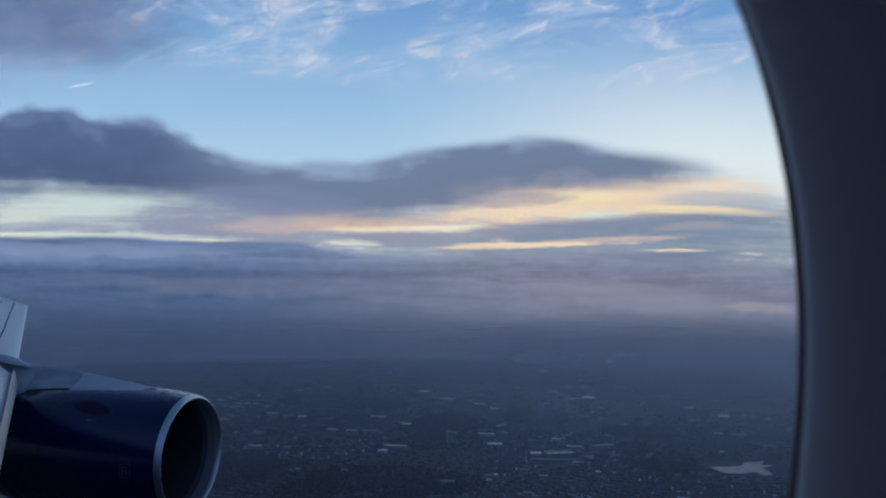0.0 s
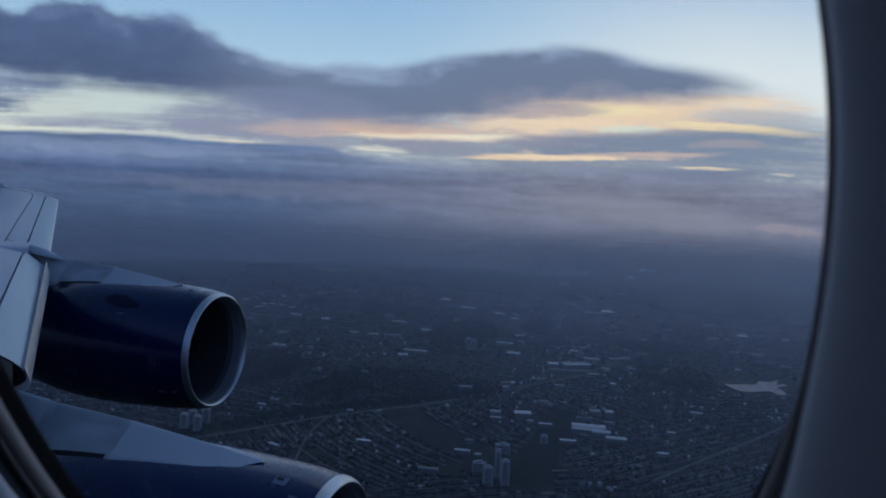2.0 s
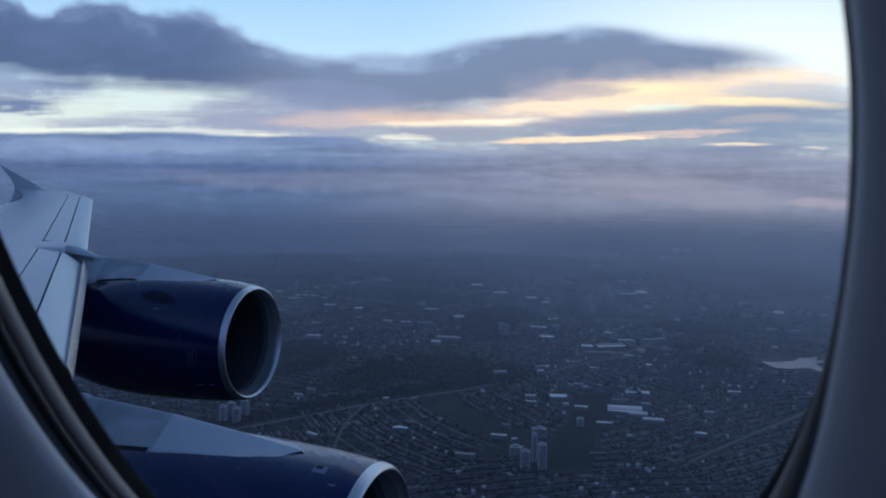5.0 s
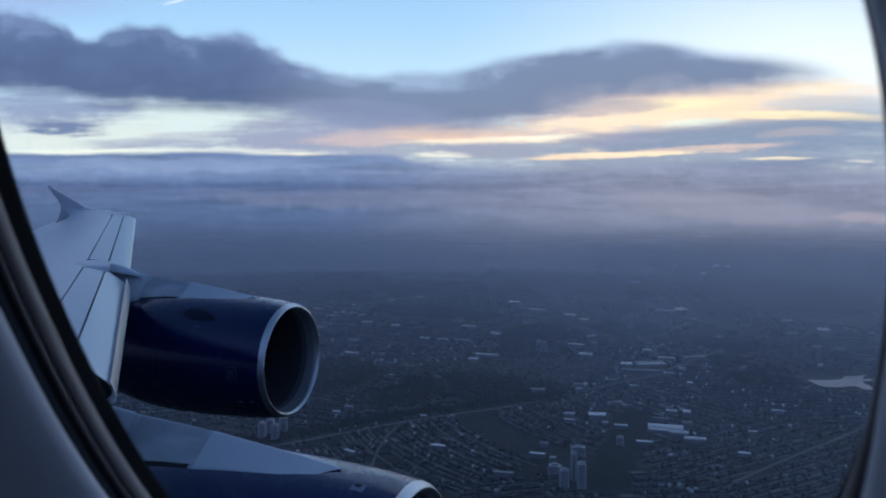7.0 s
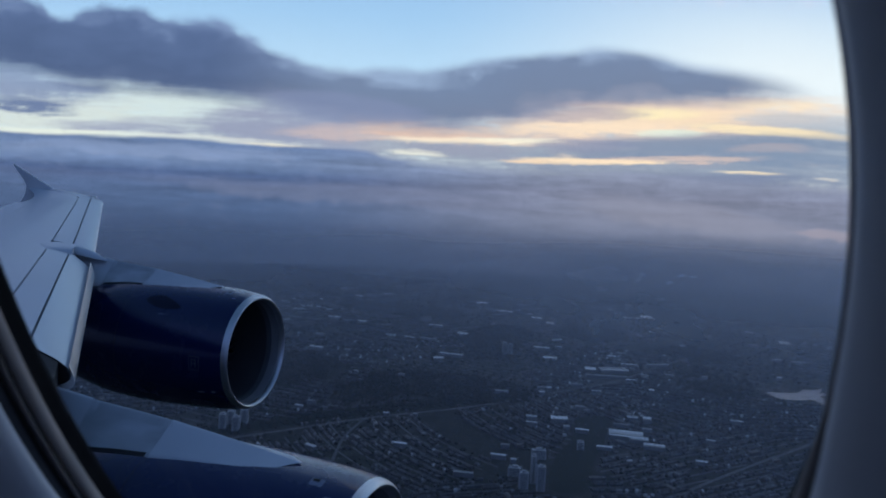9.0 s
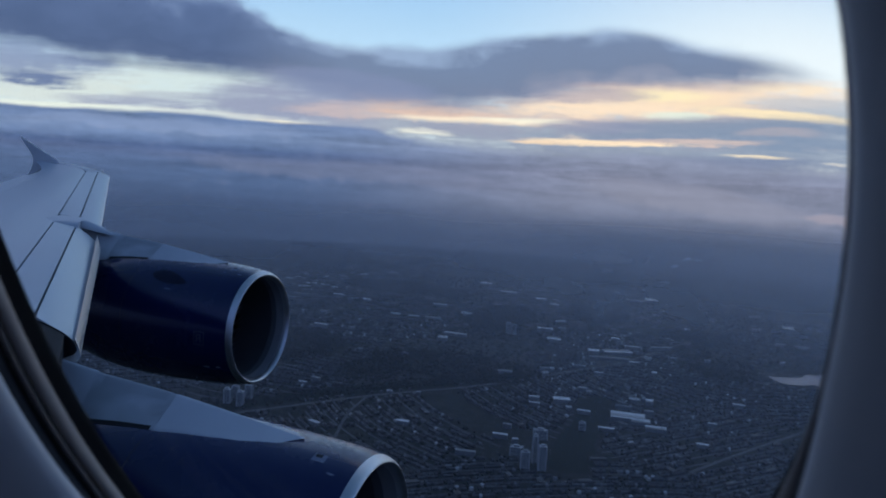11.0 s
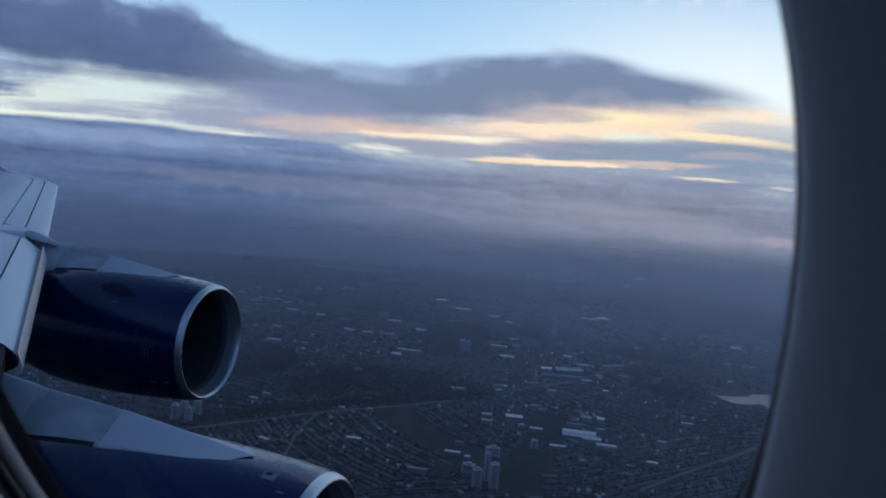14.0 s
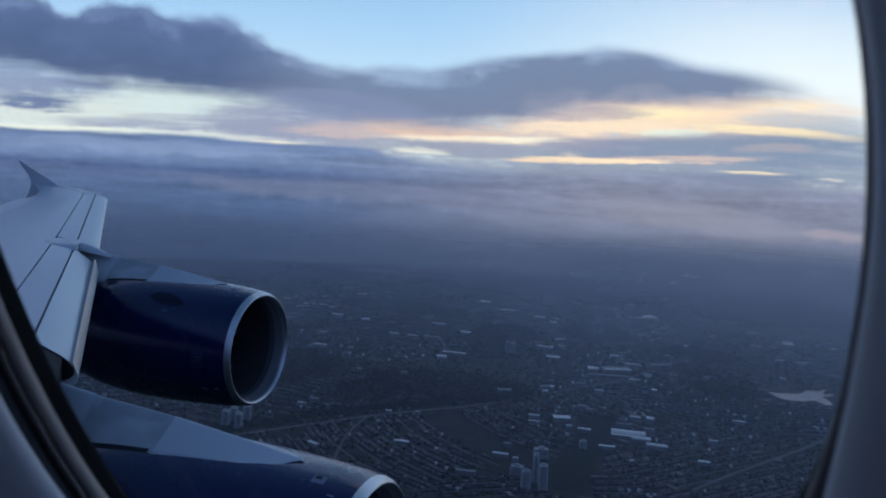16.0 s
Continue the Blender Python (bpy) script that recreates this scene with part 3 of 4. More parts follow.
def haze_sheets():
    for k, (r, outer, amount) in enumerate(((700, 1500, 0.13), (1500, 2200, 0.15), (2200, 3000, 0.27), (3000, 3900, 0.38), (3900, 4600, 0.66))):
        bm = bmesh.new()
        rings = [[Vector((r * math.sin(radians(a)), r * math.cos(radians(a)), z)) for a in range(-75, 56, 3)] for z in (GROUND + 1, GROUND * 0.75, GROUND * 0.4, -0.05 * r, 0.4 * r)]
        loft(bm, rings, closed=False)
        ob = part("mist", bm, haze_material("haze_stand_in", amount, k, r, outer, ((-139, -266, 62, 48, 0.26), (-560, -258, 46, 26, 0.2)) if k == 1 else ()), smooth=True)
        tagged(ob, "upright translucent sheet standing in for blue-grey haze over the suburbs", "mist", "mist over the suburbs", "stuff")


# ---- the cabin wall and its window ----
WIN = Matrix.Translation((-0.1033, 0.2170, -0.0568)) @ Matrix.Rotation(0.4394, 4, "X")
# window frame axes: x along the cabin, y outwards, z up the leaning wall


def oval(a, b, n, depth, shift=0.0, seg=160, tuck=0.0):
    """A rounded window outline; tuck draws its lower forward corner in."""
    out = []
    for i in range(seg):
        t = 2 * math.pi * i / seg
        c, s = math.cos(t), math.sin(t)
        k = 1 - tuck * max(0.0, c) * max(0.0, -s)
        out.append(WIN @ Vector((k * a * math.copysign(abs(c) ** (2 / n), c), depth, shift + k * b * math.copysign(abs(s) ** (2 / n), s))))
    return out


def win_ring(s, proud=0.0):
    """A ring of the reveal, s = 0 at the lining's lip and 1 at the outer pane's seal."""
    return oval(0.1389 + 0.0067 * s - proud, 0.1815 + 0.0393 * s - proud, 2.535 - 0.351 * s, 0.0325 * s, -0.0153 * s, tuck=0.18 * s)


def strip(name, stops, material, parent, label=""):
    bm = bmesh.new()
    loft(bm, [win_ring(s, p) for s, p in stops])
    return part(name, bm, material, parent, label, smooth=True)


def cabin():
    window = tagged(new("window_1"), "rounded cabin window with grey lining and black seal", "window", kind="structure")
    # lining, rolled over at its lip and flaring out to the wall
    bm = bmesh.new()
    rings = [oval(0.1389 + o, 0.1815 + o, 2.535 + 4 * o, d) for o, d in
             ((0.004, 0.006), (0.0012, 0.003), (0.0, 0.0), (0.0015, -0.004), (0.006, -0.009), (0.014, -0.0145), (0.026, -0.020), (0.042, -0.0245), (0.062, -0.028), (0.09, -0.030), (0.13, -0.031))]
    loft(bm, rings)
    part("lining", bm, LINING, window, "smooth pale grey moulded lining", smooth=True)
    strip("reveal", ((0.0, -0.003), (0.10, -0.0015), (0.22, 0.0)), NAVY_TRIM, window, "dark blue-black reveal")
    strip("seal", ((0.215, -0.001), (0.25, 0.0), (0.33, -0.0012), (0.345, -0.001)), RUBBER, window)
    strip("retainer_line", ((0.34, -0.001), (0.355, 0.0012), (0.375, 0.0012), (0.39, -0.001)), BROWN_TRIM, window, "thin grey retainer edge")
    strip("seal", ((0.385, -0.001), (0.43, -0.0016), (0.475, -0.001)), RUBBER, window)
    strip("retainer", ((0.47, -0.001), (0.49, 0.001), (0.58, 0.0014), (0.68, 0.001), (0.70, -0.001)), BROWN_TRIM, window, "brown-grey window retainer")
    strip("seal", ((0.695, -0.001), (0.78, -0.001), (0.92, 0.0), (1.0, 0.0), (1.06, -0.004), (1.2, -0.02)), RUBBER, window, "black rubber seal")
    bm = bmesh.new()
    loft(bm, [oval(0.149, 0.225, 2.18, 0.0350, -0.0156), oval(0.149, 0.225, 2.18, 0.0390, -0.0174)], cap=(True, True))
    pane = part("pane", bm, GLASS, window, "clear acrylic pane")
    pane.visible_shadow = False
    # wall panel round the lining, with its outer skin
    bm = bmesh.new()

    def frame_ring(hx, z0, z1, d, seg=160):
        out = []
        for i in range(seg):
            t = 2 * math.pi * i / seg
            c, s = math.cos(t), math.sin(t)
            k = 1 / max(abs(c), abs(s))
            out.append(WIN @ Vector((hx * c * k, d, (z1 if s > 0 else -z0) * s * k)))
        return out

    loft(bm, [oval(0.1389 + 0.128, 0.1815 + 0.128, 3.05, -0.0335), frame_ring(0.5, -0.5, 0.5, -0.034), frame_ring(1.3, -1.1, 0.9, -0.034),
              frame_ring(1.3, -1.1, 0.9, 0.06), oval(0.25, 0.33, 2.4, 0.06, -0.0174), oval(0.1389 + 0.128, 0.1815 + 0.128, 3.05, -0.0335)])
    tagged(part("wall_window", bm, CABIN_DARK), "plain pale grey cabin side wall in the dark", "wall", kind="structure")
    for name, dims, cat in (("wall_aft", (-1.16, -1.1, -1.1, 0.0, -1.1, 0.9), "wall"), ("wall_forward", (1.3, 1.36, -1.1, 0.0, -1.1, 0.9), "wall"),
                            ("floor", (-1.36, 1.36, -1.16, 0.0, -1.16, -1.1), "floor"),
                            ("ceiling", (-1.36, 1.36, -1.16, 0.0, 0.9, 0.96), "ceiling")):
        bm = bmesh.new()
        box(bm, *dims, WIN)
        tagged(part(name, bm, CABIN_DARK), "plain dim cabin " + cat, cat, kind="structure")
    # unseen far wall, set close and nearly all open to brighten the lining
    bm = bmesh.new()
    box(bm, -1.36, 1.36, -1.16, -1.1, -1.1, -0.95, WIN)
    box(bm, -1.36, 1.36, -1.16, -1.1, 0.8, 0.9, WIN)
    for k in range(6):
        x = -1.3 + 0.52 * k
        box(bm, x - 0.03, x + 0.03, -1.158, -1.102, -0.95, 0.8, WIN)
    tagged(part("wall_inner", bm, CABIN_DARK), "unseen plain cabin wall with large openings added for light", "wall", kind="structure")


# ---- the aircraft: wing and two engines ----
# by span: leading edge x, z, trailing edge x, thickness
SPAN = [(2.0, -2.6, -5.20, -19.5, 1.9), (8.0, -7.5, -4.60, -21.6, 1.55), (12.5, -11.2, -4.27, -23.5, 1.30), (22.2, -19.1, -3.66, -27.8, 0.85),
        (24.0, -20.55, -3.50, -28.6, 0.78), (30.0, -25.45, -3.00, -31.6, 0.6), (35.0, -29.52, -2.54, -34.0, 0.42), (36.2, -31.1, -2.40, -35.1, 0.32), (37.0, -33.2, -2.24, -36.2, 0.2), (37.3, -34.9, -2.14, -36.6, 0.10)]


def wing_point(y, c, upper, drop=0.0, lift=0.0):
    """A point of the wing's skin at span y and chord fraction c."""
    le, z, te, thick = along(y, SPAN)
    c = max(c, 0.0)
    half = 5 * 0.5 * (0.2969 * math.sqrt(c) - 0.126 * c - 0.3516 * c * c + 0.2843 * c ** 3 - 0.1036 * c ** 4) * 2
    camber = 0.05 * thick * 4 * c * (1 - c)
    zz = z + camber + (half if upper else -half * 0.85) * thick - drop
    return Vector((le + (te - le) * c, y, zz + lift))


def chord_at(y, metres):
    le, _, te, _ = along(y, SPAN)
    return metres / (le - te)


def wing_piece(name, y0, y1, front, back, material, parent, label="", steps=14, drop=0.0, droop=(0.0, 0.0)):
    """A closed length of wing between two distances behind the leading edge (metres, at both ends of the span)."""
    bm = bmesh.new()
    rings = []
    for i in range(steps + 1):
        y = y0 + (y1 - y0) * i / steps
        f = np.interp(y, (12.5, 36.0), front)
        b = np.interp(y, (12.5, 36.0), back)
        c0 = chord_at(y, f) if f > 0 else 0.0
        c1 = min(chord_at(y, b), 1.0)
        k = 22
        cs = [c0 + (c1 - c0) * (j / k) ** (2.0 if f <= 0 else 1.0) for j in range(k + 1)]
        d = float(np.interp(y, (y0, y1), droop))
        ring = [(wing_point(y, c, True, drop), c) for c in cs]
        ring += [(wing_point(y, c, False, drop), c) for c in reversed(cs[1 if f <= 0 else 0:])]
        ring = [p + Vector((0.25 * d, 0, -d)) * (1 - c / c1) for p, c in ring]
        rings.append(ring)
    loft(bm, rings, cap=(True, True))
    return part(name, bm, material, parent, label, smooth=False)


def shade_smooth(ob, angle=30):
    for p in ob.data.polygons:
        p.use_smooth = True
    ob.data.set_sharp_from_angle(angle=radians(angle))


def build_wing(plane):
    wing = wing_piece("wing", 2.0, 37.3, (2.16, 1.50), (60, 60), WHITE_PAINT, plane, "long swept white upper wing surface", steps=40)
    shade_smooth(wing)
    for y0, y1, droop in ((12.5, 21.92, (0.14, 0.34)), (23.25, 34.95, (0.0, 0.0)), (2.0, 10.6, (0.1, 0.1))):
        shade_smooth(wing_piece("slat", y0, y1, (0, 0), (1.05, 0.72), WHITE_PAINT, wing, "pale leading-edge slat", droop=droop), 40)
        shade_smooth(wing_piece("slat_nose", y0 + 0.01, y1 - 0.01, (0, 0), (0.10, 0.055), LIP_METAL, wing, "bare metal leading edge", drop=-0.004, droop=tuple(d * 0.955 for d in droop)), 40)
        shade_smooth(wing_piece("slat_panel", y0, y1, (1.12, 0.78), (2.10, 1.45), WHITE_PAINT, wing), 40)
    # black fillers: the shade between the slats, put in as colour
    for y0, y1 in ((10.6, 12.5), (23.0, 23.25)):
        shade_smooth(wing_piece("slat_gap_shade", y0 + 0.02, y1 - 0.02, (0.35, 0.25), (2.0, 1.4), JOINT_SHADE_BLACK, wing, "black filler for the shade in the gap between the slats", 4, drop=0.06))
    shade_smooth(wing_piece("wing_tip", 35.02, 37.28, (0, 0), (2.14, 1.48), WHITE_PAINT, wing, steps=10), 40)
    # black plate over the slat's open inner end, the cavity's shade as colour
    bm = bmesh.new()
    ring = [wing_point(12.47, c, True) for c in (0.084, 0.06, 0.03, 0.012, 0.003, 0)] + [wing_point(12.47, c, False) for c in (0.003, 0.012, 0.03, 0.06, 0.084)]
    mid = sum(ring, Vector()) / len(ring)
    loft(bm, [[mid + (p - mid) * 0.9 for p in ring], [mid + (p - mid) * 0.9 - Vector((0, 0.03, 0)) for p in ring]], cap=(True, True))
    part("slat_end_shade", bm, JOINT_SHADE_BLACK, wing, "black plate for the shaded open end of the slat")
    # fence at the tip
    bm = bmesh.new()
    line = [(-34.85, -2.10), (-35.4, -1.84), (-36.2, -1.48), (-36.9, -1.16), (-37.45, -0.90), (-37.62, -0.80), (-37.60, -0.92), (-37.25, -1.3), (-36.92, -1.66), (-36.72, -2.0), (-36.75, -2.35), (-36.95, -2.75), (-37.25, -3.12), (-37.08, -3.10), (-36.5, -2.75), (-35.8, -2.40), (-35.2, -2.22)]
    loft(bm, [[Vector((x, 37.28 + s, z)) for x, z in line] for s in (-0.05, 0.05)], cap=(True, True))
    part("tip_fence", bm, GREY_PAINT, wing, "grey arrow-shaped wingtip fence")
    # streaks of panel joints and small marks on the upper skin
    for y0, c0, y1, c1, wid in ((25.2, 0.185, 22.9, 0.27, 0.05), (24.0, 0.2, 23.4, 0.225, 0.22), (22.9, 0.22, 22.5, 0.235, 0.2)):
        bm = bmesh.new()
        pts = []
        for k in range(7):
            t = k / 6
            p = wing_point(y0 + (y1 - y0) * t, c0 + (c1 - c0) * t, True, lift=0.004)
            h = Vector((0.0, wid / 2 * (1 - abs(2 * t - 1) ** 2), 0))
            pts.append((p - h, p + h))
        loft(bm, [[a for a, _ in pts], [b for _, b in pts]], closed=False)
        part("skin_mark", bm, JOINT_GREY, wing)
    # faint joints across the chord
    for y, c0, c1 in ((15.0, 0.19, 0.8), (17.6, 0.19, 0.8), (20.2, 0.2, 0.8), (25.6, 0.235, 0.85), (27.6, 0.24, 0.85), (29.8, 0.26, 0.9), (32.0, 0.29, 0.9), (33.8, 0.33, 0.9)):
        bm = bmesh.new()
        pts = [wing_point(y + 0.25 * (c - c0), c, True, lift=0.003) for c in [c0 + (c1 - c0) * k / 16 for k in range(17)]]
        loft(bm, [[p - Vector((0, 0.014, 0)) for p in pts], [p + Vector((0, 0.014, 0)) for p in pts]], closed=False)
        part("skin_joint", bm, FAINT_JOINT, wing)
    for cc in (0.46, 0.72):
        bm = bmesh.new()
        pts = [wing_point(13.0 + 22.0 * k / 40, cc, True, lift=0.003) for k in range(41)]
        loft(bm, [[p - Vector((0.018, 0, 0)) for p in pts], [p + Vector((0.018, 0, 0)) for p in pts]], closed=False)
        part("skin_joint", bm, FAINT_JOINT, wing)
    # aileron, turned up a little
    bm = bmesh.new()
    top, under = [], []
    for k in range(13):
        y = 26.2 + 6.6 * k / 12
        hinge, tail = wing_point(y, 0.80, True, lift=0.006), wing_point(y, 0.995, True, lift=0.10)
        top.append((hinge, tail))
        under.append((hinge - Vector((0, 0, 0.05)), tail - Vector((0, 0, 0.03))))
    loft(bm, [[h for h, _ in top], [t for _, t in top], [t for _, t in under], [h for h, _ in under], [h for h, _ in top]], closed=False)
    part("aileron", bm, WHITE_PAINT, wing, "white aileron raised a little")
    # dark lamp glass at the tip of the leading edge
    bm = bmesh.new()
    ring = [wing_point(y, c, True, lift=0.006) for y, c in ((35.15, 0.01), (36.25, 0.02), (36.5, 0.10), (35.9, 0.11), (35.3, 0.06))]
    bm.faces.new([bm.verts.new(p) for p in ring])
    part("position_lamp", bm, DARK_METAL, wing, "dark position lamp glass")
    # metal bead added to give the lamp glass its bright glint
    bm = bmesh.new()
    bmesh.ops.create_uvsphere(bm, u_segments=12, v_segments=8, radius=0.10)
    bmesh.ops.transform(bm, matrix=Matrix.Translation(wing_point(36.15, 0.02, True, lift=0.01)) @ Matrix.Diagonal((1.5, 2.2, 0.5, 1)), verts=bm.verts)
    part("lamp_glint_bead", bm, LIP_METAL, wing, "bright metal lens bead for the glint of the position lamp", smooth=True)
    shade_smooth(wing_piece("wing_root", 2.0, 2.4, (0, 0), (2.2, 1.4), WHITE_PAINT, wing, steps=2), 40)


NACELLE = [(0.02, 1.755), (-0.04, 1.80), (-0.15, 1.838), (-0.40, 1.885), (-0.8, 1.935), (-1.3, 1.97), (-2.0, 2.005), (-2.9, 2.03), (-3.8, 2.03), (-4.7, 1.985), (-5.5, 1.88), (-6.3, 1.70), (-6.6, 1.62)]


def nacelle_radius(x):
    return float(np.interp(-x, [-p[0] for p in NACELLE], [p[1] for p in NACELLE]))


def on_cowl(x, angle, lift=0.004):
    """A point on the cowl, angle in degrees from the top towards the cabin."""
    r = nacelle_radius(x) + lift
    a = radians(angle)
    return Vector((x, -r * math.sin(a), r * math.cos(a)))


def cowl_patch(name, x0, x1, a0, a1, material, parent, label="", lift=0.004, nx=6, na=6):
    """A thin plate that follows the cowl."""
    bm = bmesh.new()
    rings = [[on_cowl(x0 + (x1 - x0) * i / nx, a0 + (a1 - a0) * j / na, lift) for j in range(na + 1)] for i in range(nx + 1)]
    loft(bm, rings, closed=False)
    return part(name, bm, material, parent, label, smooth=True)


PYLON_TOP = [(-1.2, 1.985), (-1.6, 2.05), (-2.2, 2.14), (-3.0, 2.25), (-3.9, 2.365), (-4.7, 2.43), (-5.6, 2.50), (-6.6, 2.62), (-7.6, 2.72)]


def pylon_rings(x0, x1, steps, inset=0.0):
    """Cross-sections of the pylon: a rounded crest whose flanks run out on the cowl."""
    rings = []
    for i in range(steps + 1):
        x = x0 + (x1 - x0) * i / steps
        top = float(np.interp(-x, [-p[0] for p in PYLON_TOP], [p[1] for p in PYLON_TOP])) - inset
        w = float(np.interp(-x, (1.2, 1.6, 2.7, 3.8, 4.8, 7.6), (0.55, 0.55, 0.59, 0.70, 0.72, 0.60))) - inset
        r = max(nacelle_radius(x), 1.86) + 0.006
        rise = top - r
        ring = []
        for k in range(-12, 13):
            u = k / 12
            yy = w * u * (0.6 + 0.4 * abs(u))
            skin = math.sqrt(r * r - yy * yy)
            ring.append(Vector((x - 0.5 * abs(u) * (1 - i / steps) * (1 if x0 > -2 else 0), yy, skin + rise * (1 - abs(u) ** 1.25) ** 1.2)))
        rings.append([Vector((ring[0].x, ring[0].y, ring[0].z - 0.12))] + ring + [Vector((ring[-1].x, ring[-1].y, ring[-1].z - 0.12))])
    return rings


def build_engine(plane, place):
    cowl_bm = bmesh.new()
    revolve(cowl_bm, smooth_line([(-0.15, 1.838)] + [p for p in NACELLE if p[0] < -0.3], 4) + [(-6.6, 1.56), (-5.6, 1.62)])
    cowl = part("engine_cowl", cowl_bm, BLUE_PAINT, plane, "deep blue glossy engine cowl", smooth=True)
    cowl.matrix_world = place
    lip = bmesh.new()
    revolve(lip, smooth_line([(-0.16, 1.842), (-0.08, 1.822), (-0.02, 1.79), (0.02, 1.75), (0.01, 1.715), (-0.06, 1.675), (-0.16, 1.655)], 5))
    part("lip", lip, LIP_METAL, cowl, "bare metal inlet lip", smooth=True)
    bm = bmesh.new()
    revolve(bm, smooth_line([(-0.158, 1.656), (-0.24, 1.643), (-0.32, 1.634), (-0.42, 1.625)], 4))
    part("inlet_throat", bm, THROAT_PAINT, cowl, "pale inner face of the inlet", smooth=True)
    # darker middle ring: the light's fall-off into the inlet painted as a step
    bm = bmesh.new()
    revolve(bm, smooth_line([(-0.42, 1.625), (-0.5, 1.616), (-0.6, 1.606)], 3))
    part("throat_shade_ring", bm, THROAT_SHADE, cowl, "ring inside the inlet darkened for its shade", smooth=True)
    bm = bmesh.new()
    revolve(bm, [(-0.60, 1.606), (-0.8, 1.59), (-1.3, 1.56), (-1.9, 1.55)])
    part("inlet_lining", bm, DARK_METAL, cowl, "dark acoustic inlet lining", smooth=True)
    # fan
    bm = bmesh.new()
    for i in range(24):
        a = 2 * math.pi * i / 24
        rows = []
        for k in range(6):
            r = 0.45 + 1.08 * k / 5
            tw = radians(25 + 35 * k / 5)
            rows.append([])
            for s in (-1, 0, 1):
                off = s * 0.2
                ang2 = a + 0.12 * k / 5 * math.sin(k) + off * math.sin(tw) / r
                rows[-1].append(Vector((-1.75 - off * math.cos(tw), r * math.sin(ang2), r * math.cos(ang2))))
        loft(bm, rows, closed=False)
    part("fan", bm, FAN_METAL, cowl, "dark fan blades", smooth=True)
    bm = bmesh.new()
    revolve(bm, [(-1.25, 0.01), (-1.35, 0.12), (-1.6, 0.34), (-1.9, 0.46), (-2.0, 0.47)], 32)
    part("spinner", bm, DARK_METAL, cowl, smooth=True)
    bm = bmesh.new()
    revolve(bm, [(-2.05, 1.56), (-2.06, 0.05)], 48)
    part("fan_backing", bm, JOINT_SHADE_BLACK, cowl)
    # core exhaust
    bm = bmesh.new()
    revolve(bm, [(-5.4, 1.15), (-6.6, 1.05), (-7.6, 0.85), (-7.6, 0.78), (-6.8, 0.8)], 48)
    part("core_nozzle", bm, HOT_METAL, cowl, "heat-stained core nozzle", smooth=True)
    bm = bmesh.new()
    revolve(bm, [(-6.9, 0.6), (-7.6, 0.5), (-8.5, 0.05)], 32)
    part("exhaust_cone", bm, HOT_METAL, cowl, smooth=True)
    # pylon: bright fore fairing, dull aft box
    bm = bmesh.new()
    loft(bm, pylon_rings(-1.30, -3.88, 18), closed=False)
    part("pylon_fairing", bm, PYLON_PAINT, cowl, "pale grey pylon fairing", smooth=True)
    bm = bmesh.new()
    loft(bm, pylon_rings(-3.885, -5.7, 10, 0.008), closed=False)
    part("pylon", bm, PYLON_DULL, cowl, "dull grey stained pylon side", smooth=True)
    bm = bmesh.new()
    loft(bm, pylon_rings(-5.62, -7.6, 10, -0.015), closed=False)
    part("pylon_root", bm, PYLON_PAINT, cowl, "pale pylon root at the wing", smooth=True)
    bm = bmesh.new()
    loft(bm, [ring[1:3] for ring in pylon_rings(-3.95, -5.6, 8, 0.002)], closed=False)
    part("panel_slot", bm, JOINT_SHADE_BLACK, cowl, "dark slot along the pylon's foot", smooth=True)
    bm = bmesh.new()
    loft(bm, [[q + Vector((0, 0, 0.006)) for q in ring[9:15]] for ring in pylon_rings(-4.0, -5.45, 8, 0.008)], closed=False)
    part("pylon_spine", bm, JOINT_GREY, cowl, "darker spine of the pylon", smooth=True)
    # small details on the cowl
    cowl_patch("vent_plate", -0.93, -0.70, 9, 15, MARK_PAINT, cowl, "small pale vent plate")
    cowl_patch("vent_hole", -0.90, -0.78, 9.5, 12, JOINT_SHADE_BLACK, cowl, lift=0.008)
    cowl_patch("latch_mark", -0.55, -0.42, 20, 21, MARK_PAINT, cowl)
    cowl_patch("latch_mark", -2.6, -2.35, 52, 53, MARK_PAINT, cowl)
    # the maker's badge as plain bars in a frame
    for a0, a1, x0, x1 in ((86, 87, -1.20, -0.84), (98, 99, -1.20, -0.84), (86, 99, -1.20, -1.17), (86, 99, -0.87, -0.84), (88.5, 96.5, -1.12, -1.07), (88.5, 96.5, -0.99, -0.94), (88.5, 90, -1.07, -0.99), (92, 93.5, -1.07, -0.99)):
        cowl_patch("badge_bar", x0, x1, a0, a1, BADGE_PAINT, cowl)
    for x0, x1, a0, a1 in ((-1.02, -0.80, 121, 122.5), (-0.58, -0.44, 120.5, 122.5)):
        cowl_patch("label_mark", x0, x1, a0, a1, MARK_PAINT, cowl)
    # flush dark patch: the shadow in a recess painted on, nothing cut in
    if place.translation.y > 20:
        bm = bmesh.new()
        rim = [(-3.30, 39), (-3.15, 35), (-2.75, 33), (-2.30, 37), (-1.95, 43), (-2.10, 46), (-2.60, 47), (-3.05, 44)]
        outline = smooth_line(rim + [rim[0]], 4)[:-1]
        mid = on_cowl(-2.65, 40.5, 0.006)
        hub = bm.verts.new(mid)
        ring = [bm.verts.new(on_cowl(x, a, 0.005)) for x, a in outline]
        for q, r in zip(ring, ring[1:] + ring[:1]):
            bm.faces.new((hub, q, r))
        part("scoop_shadow", bm, SCOOP_SHADOW, cowl, "flush dark patch, the shadow of a recess painted on the cowl", smooth=True)
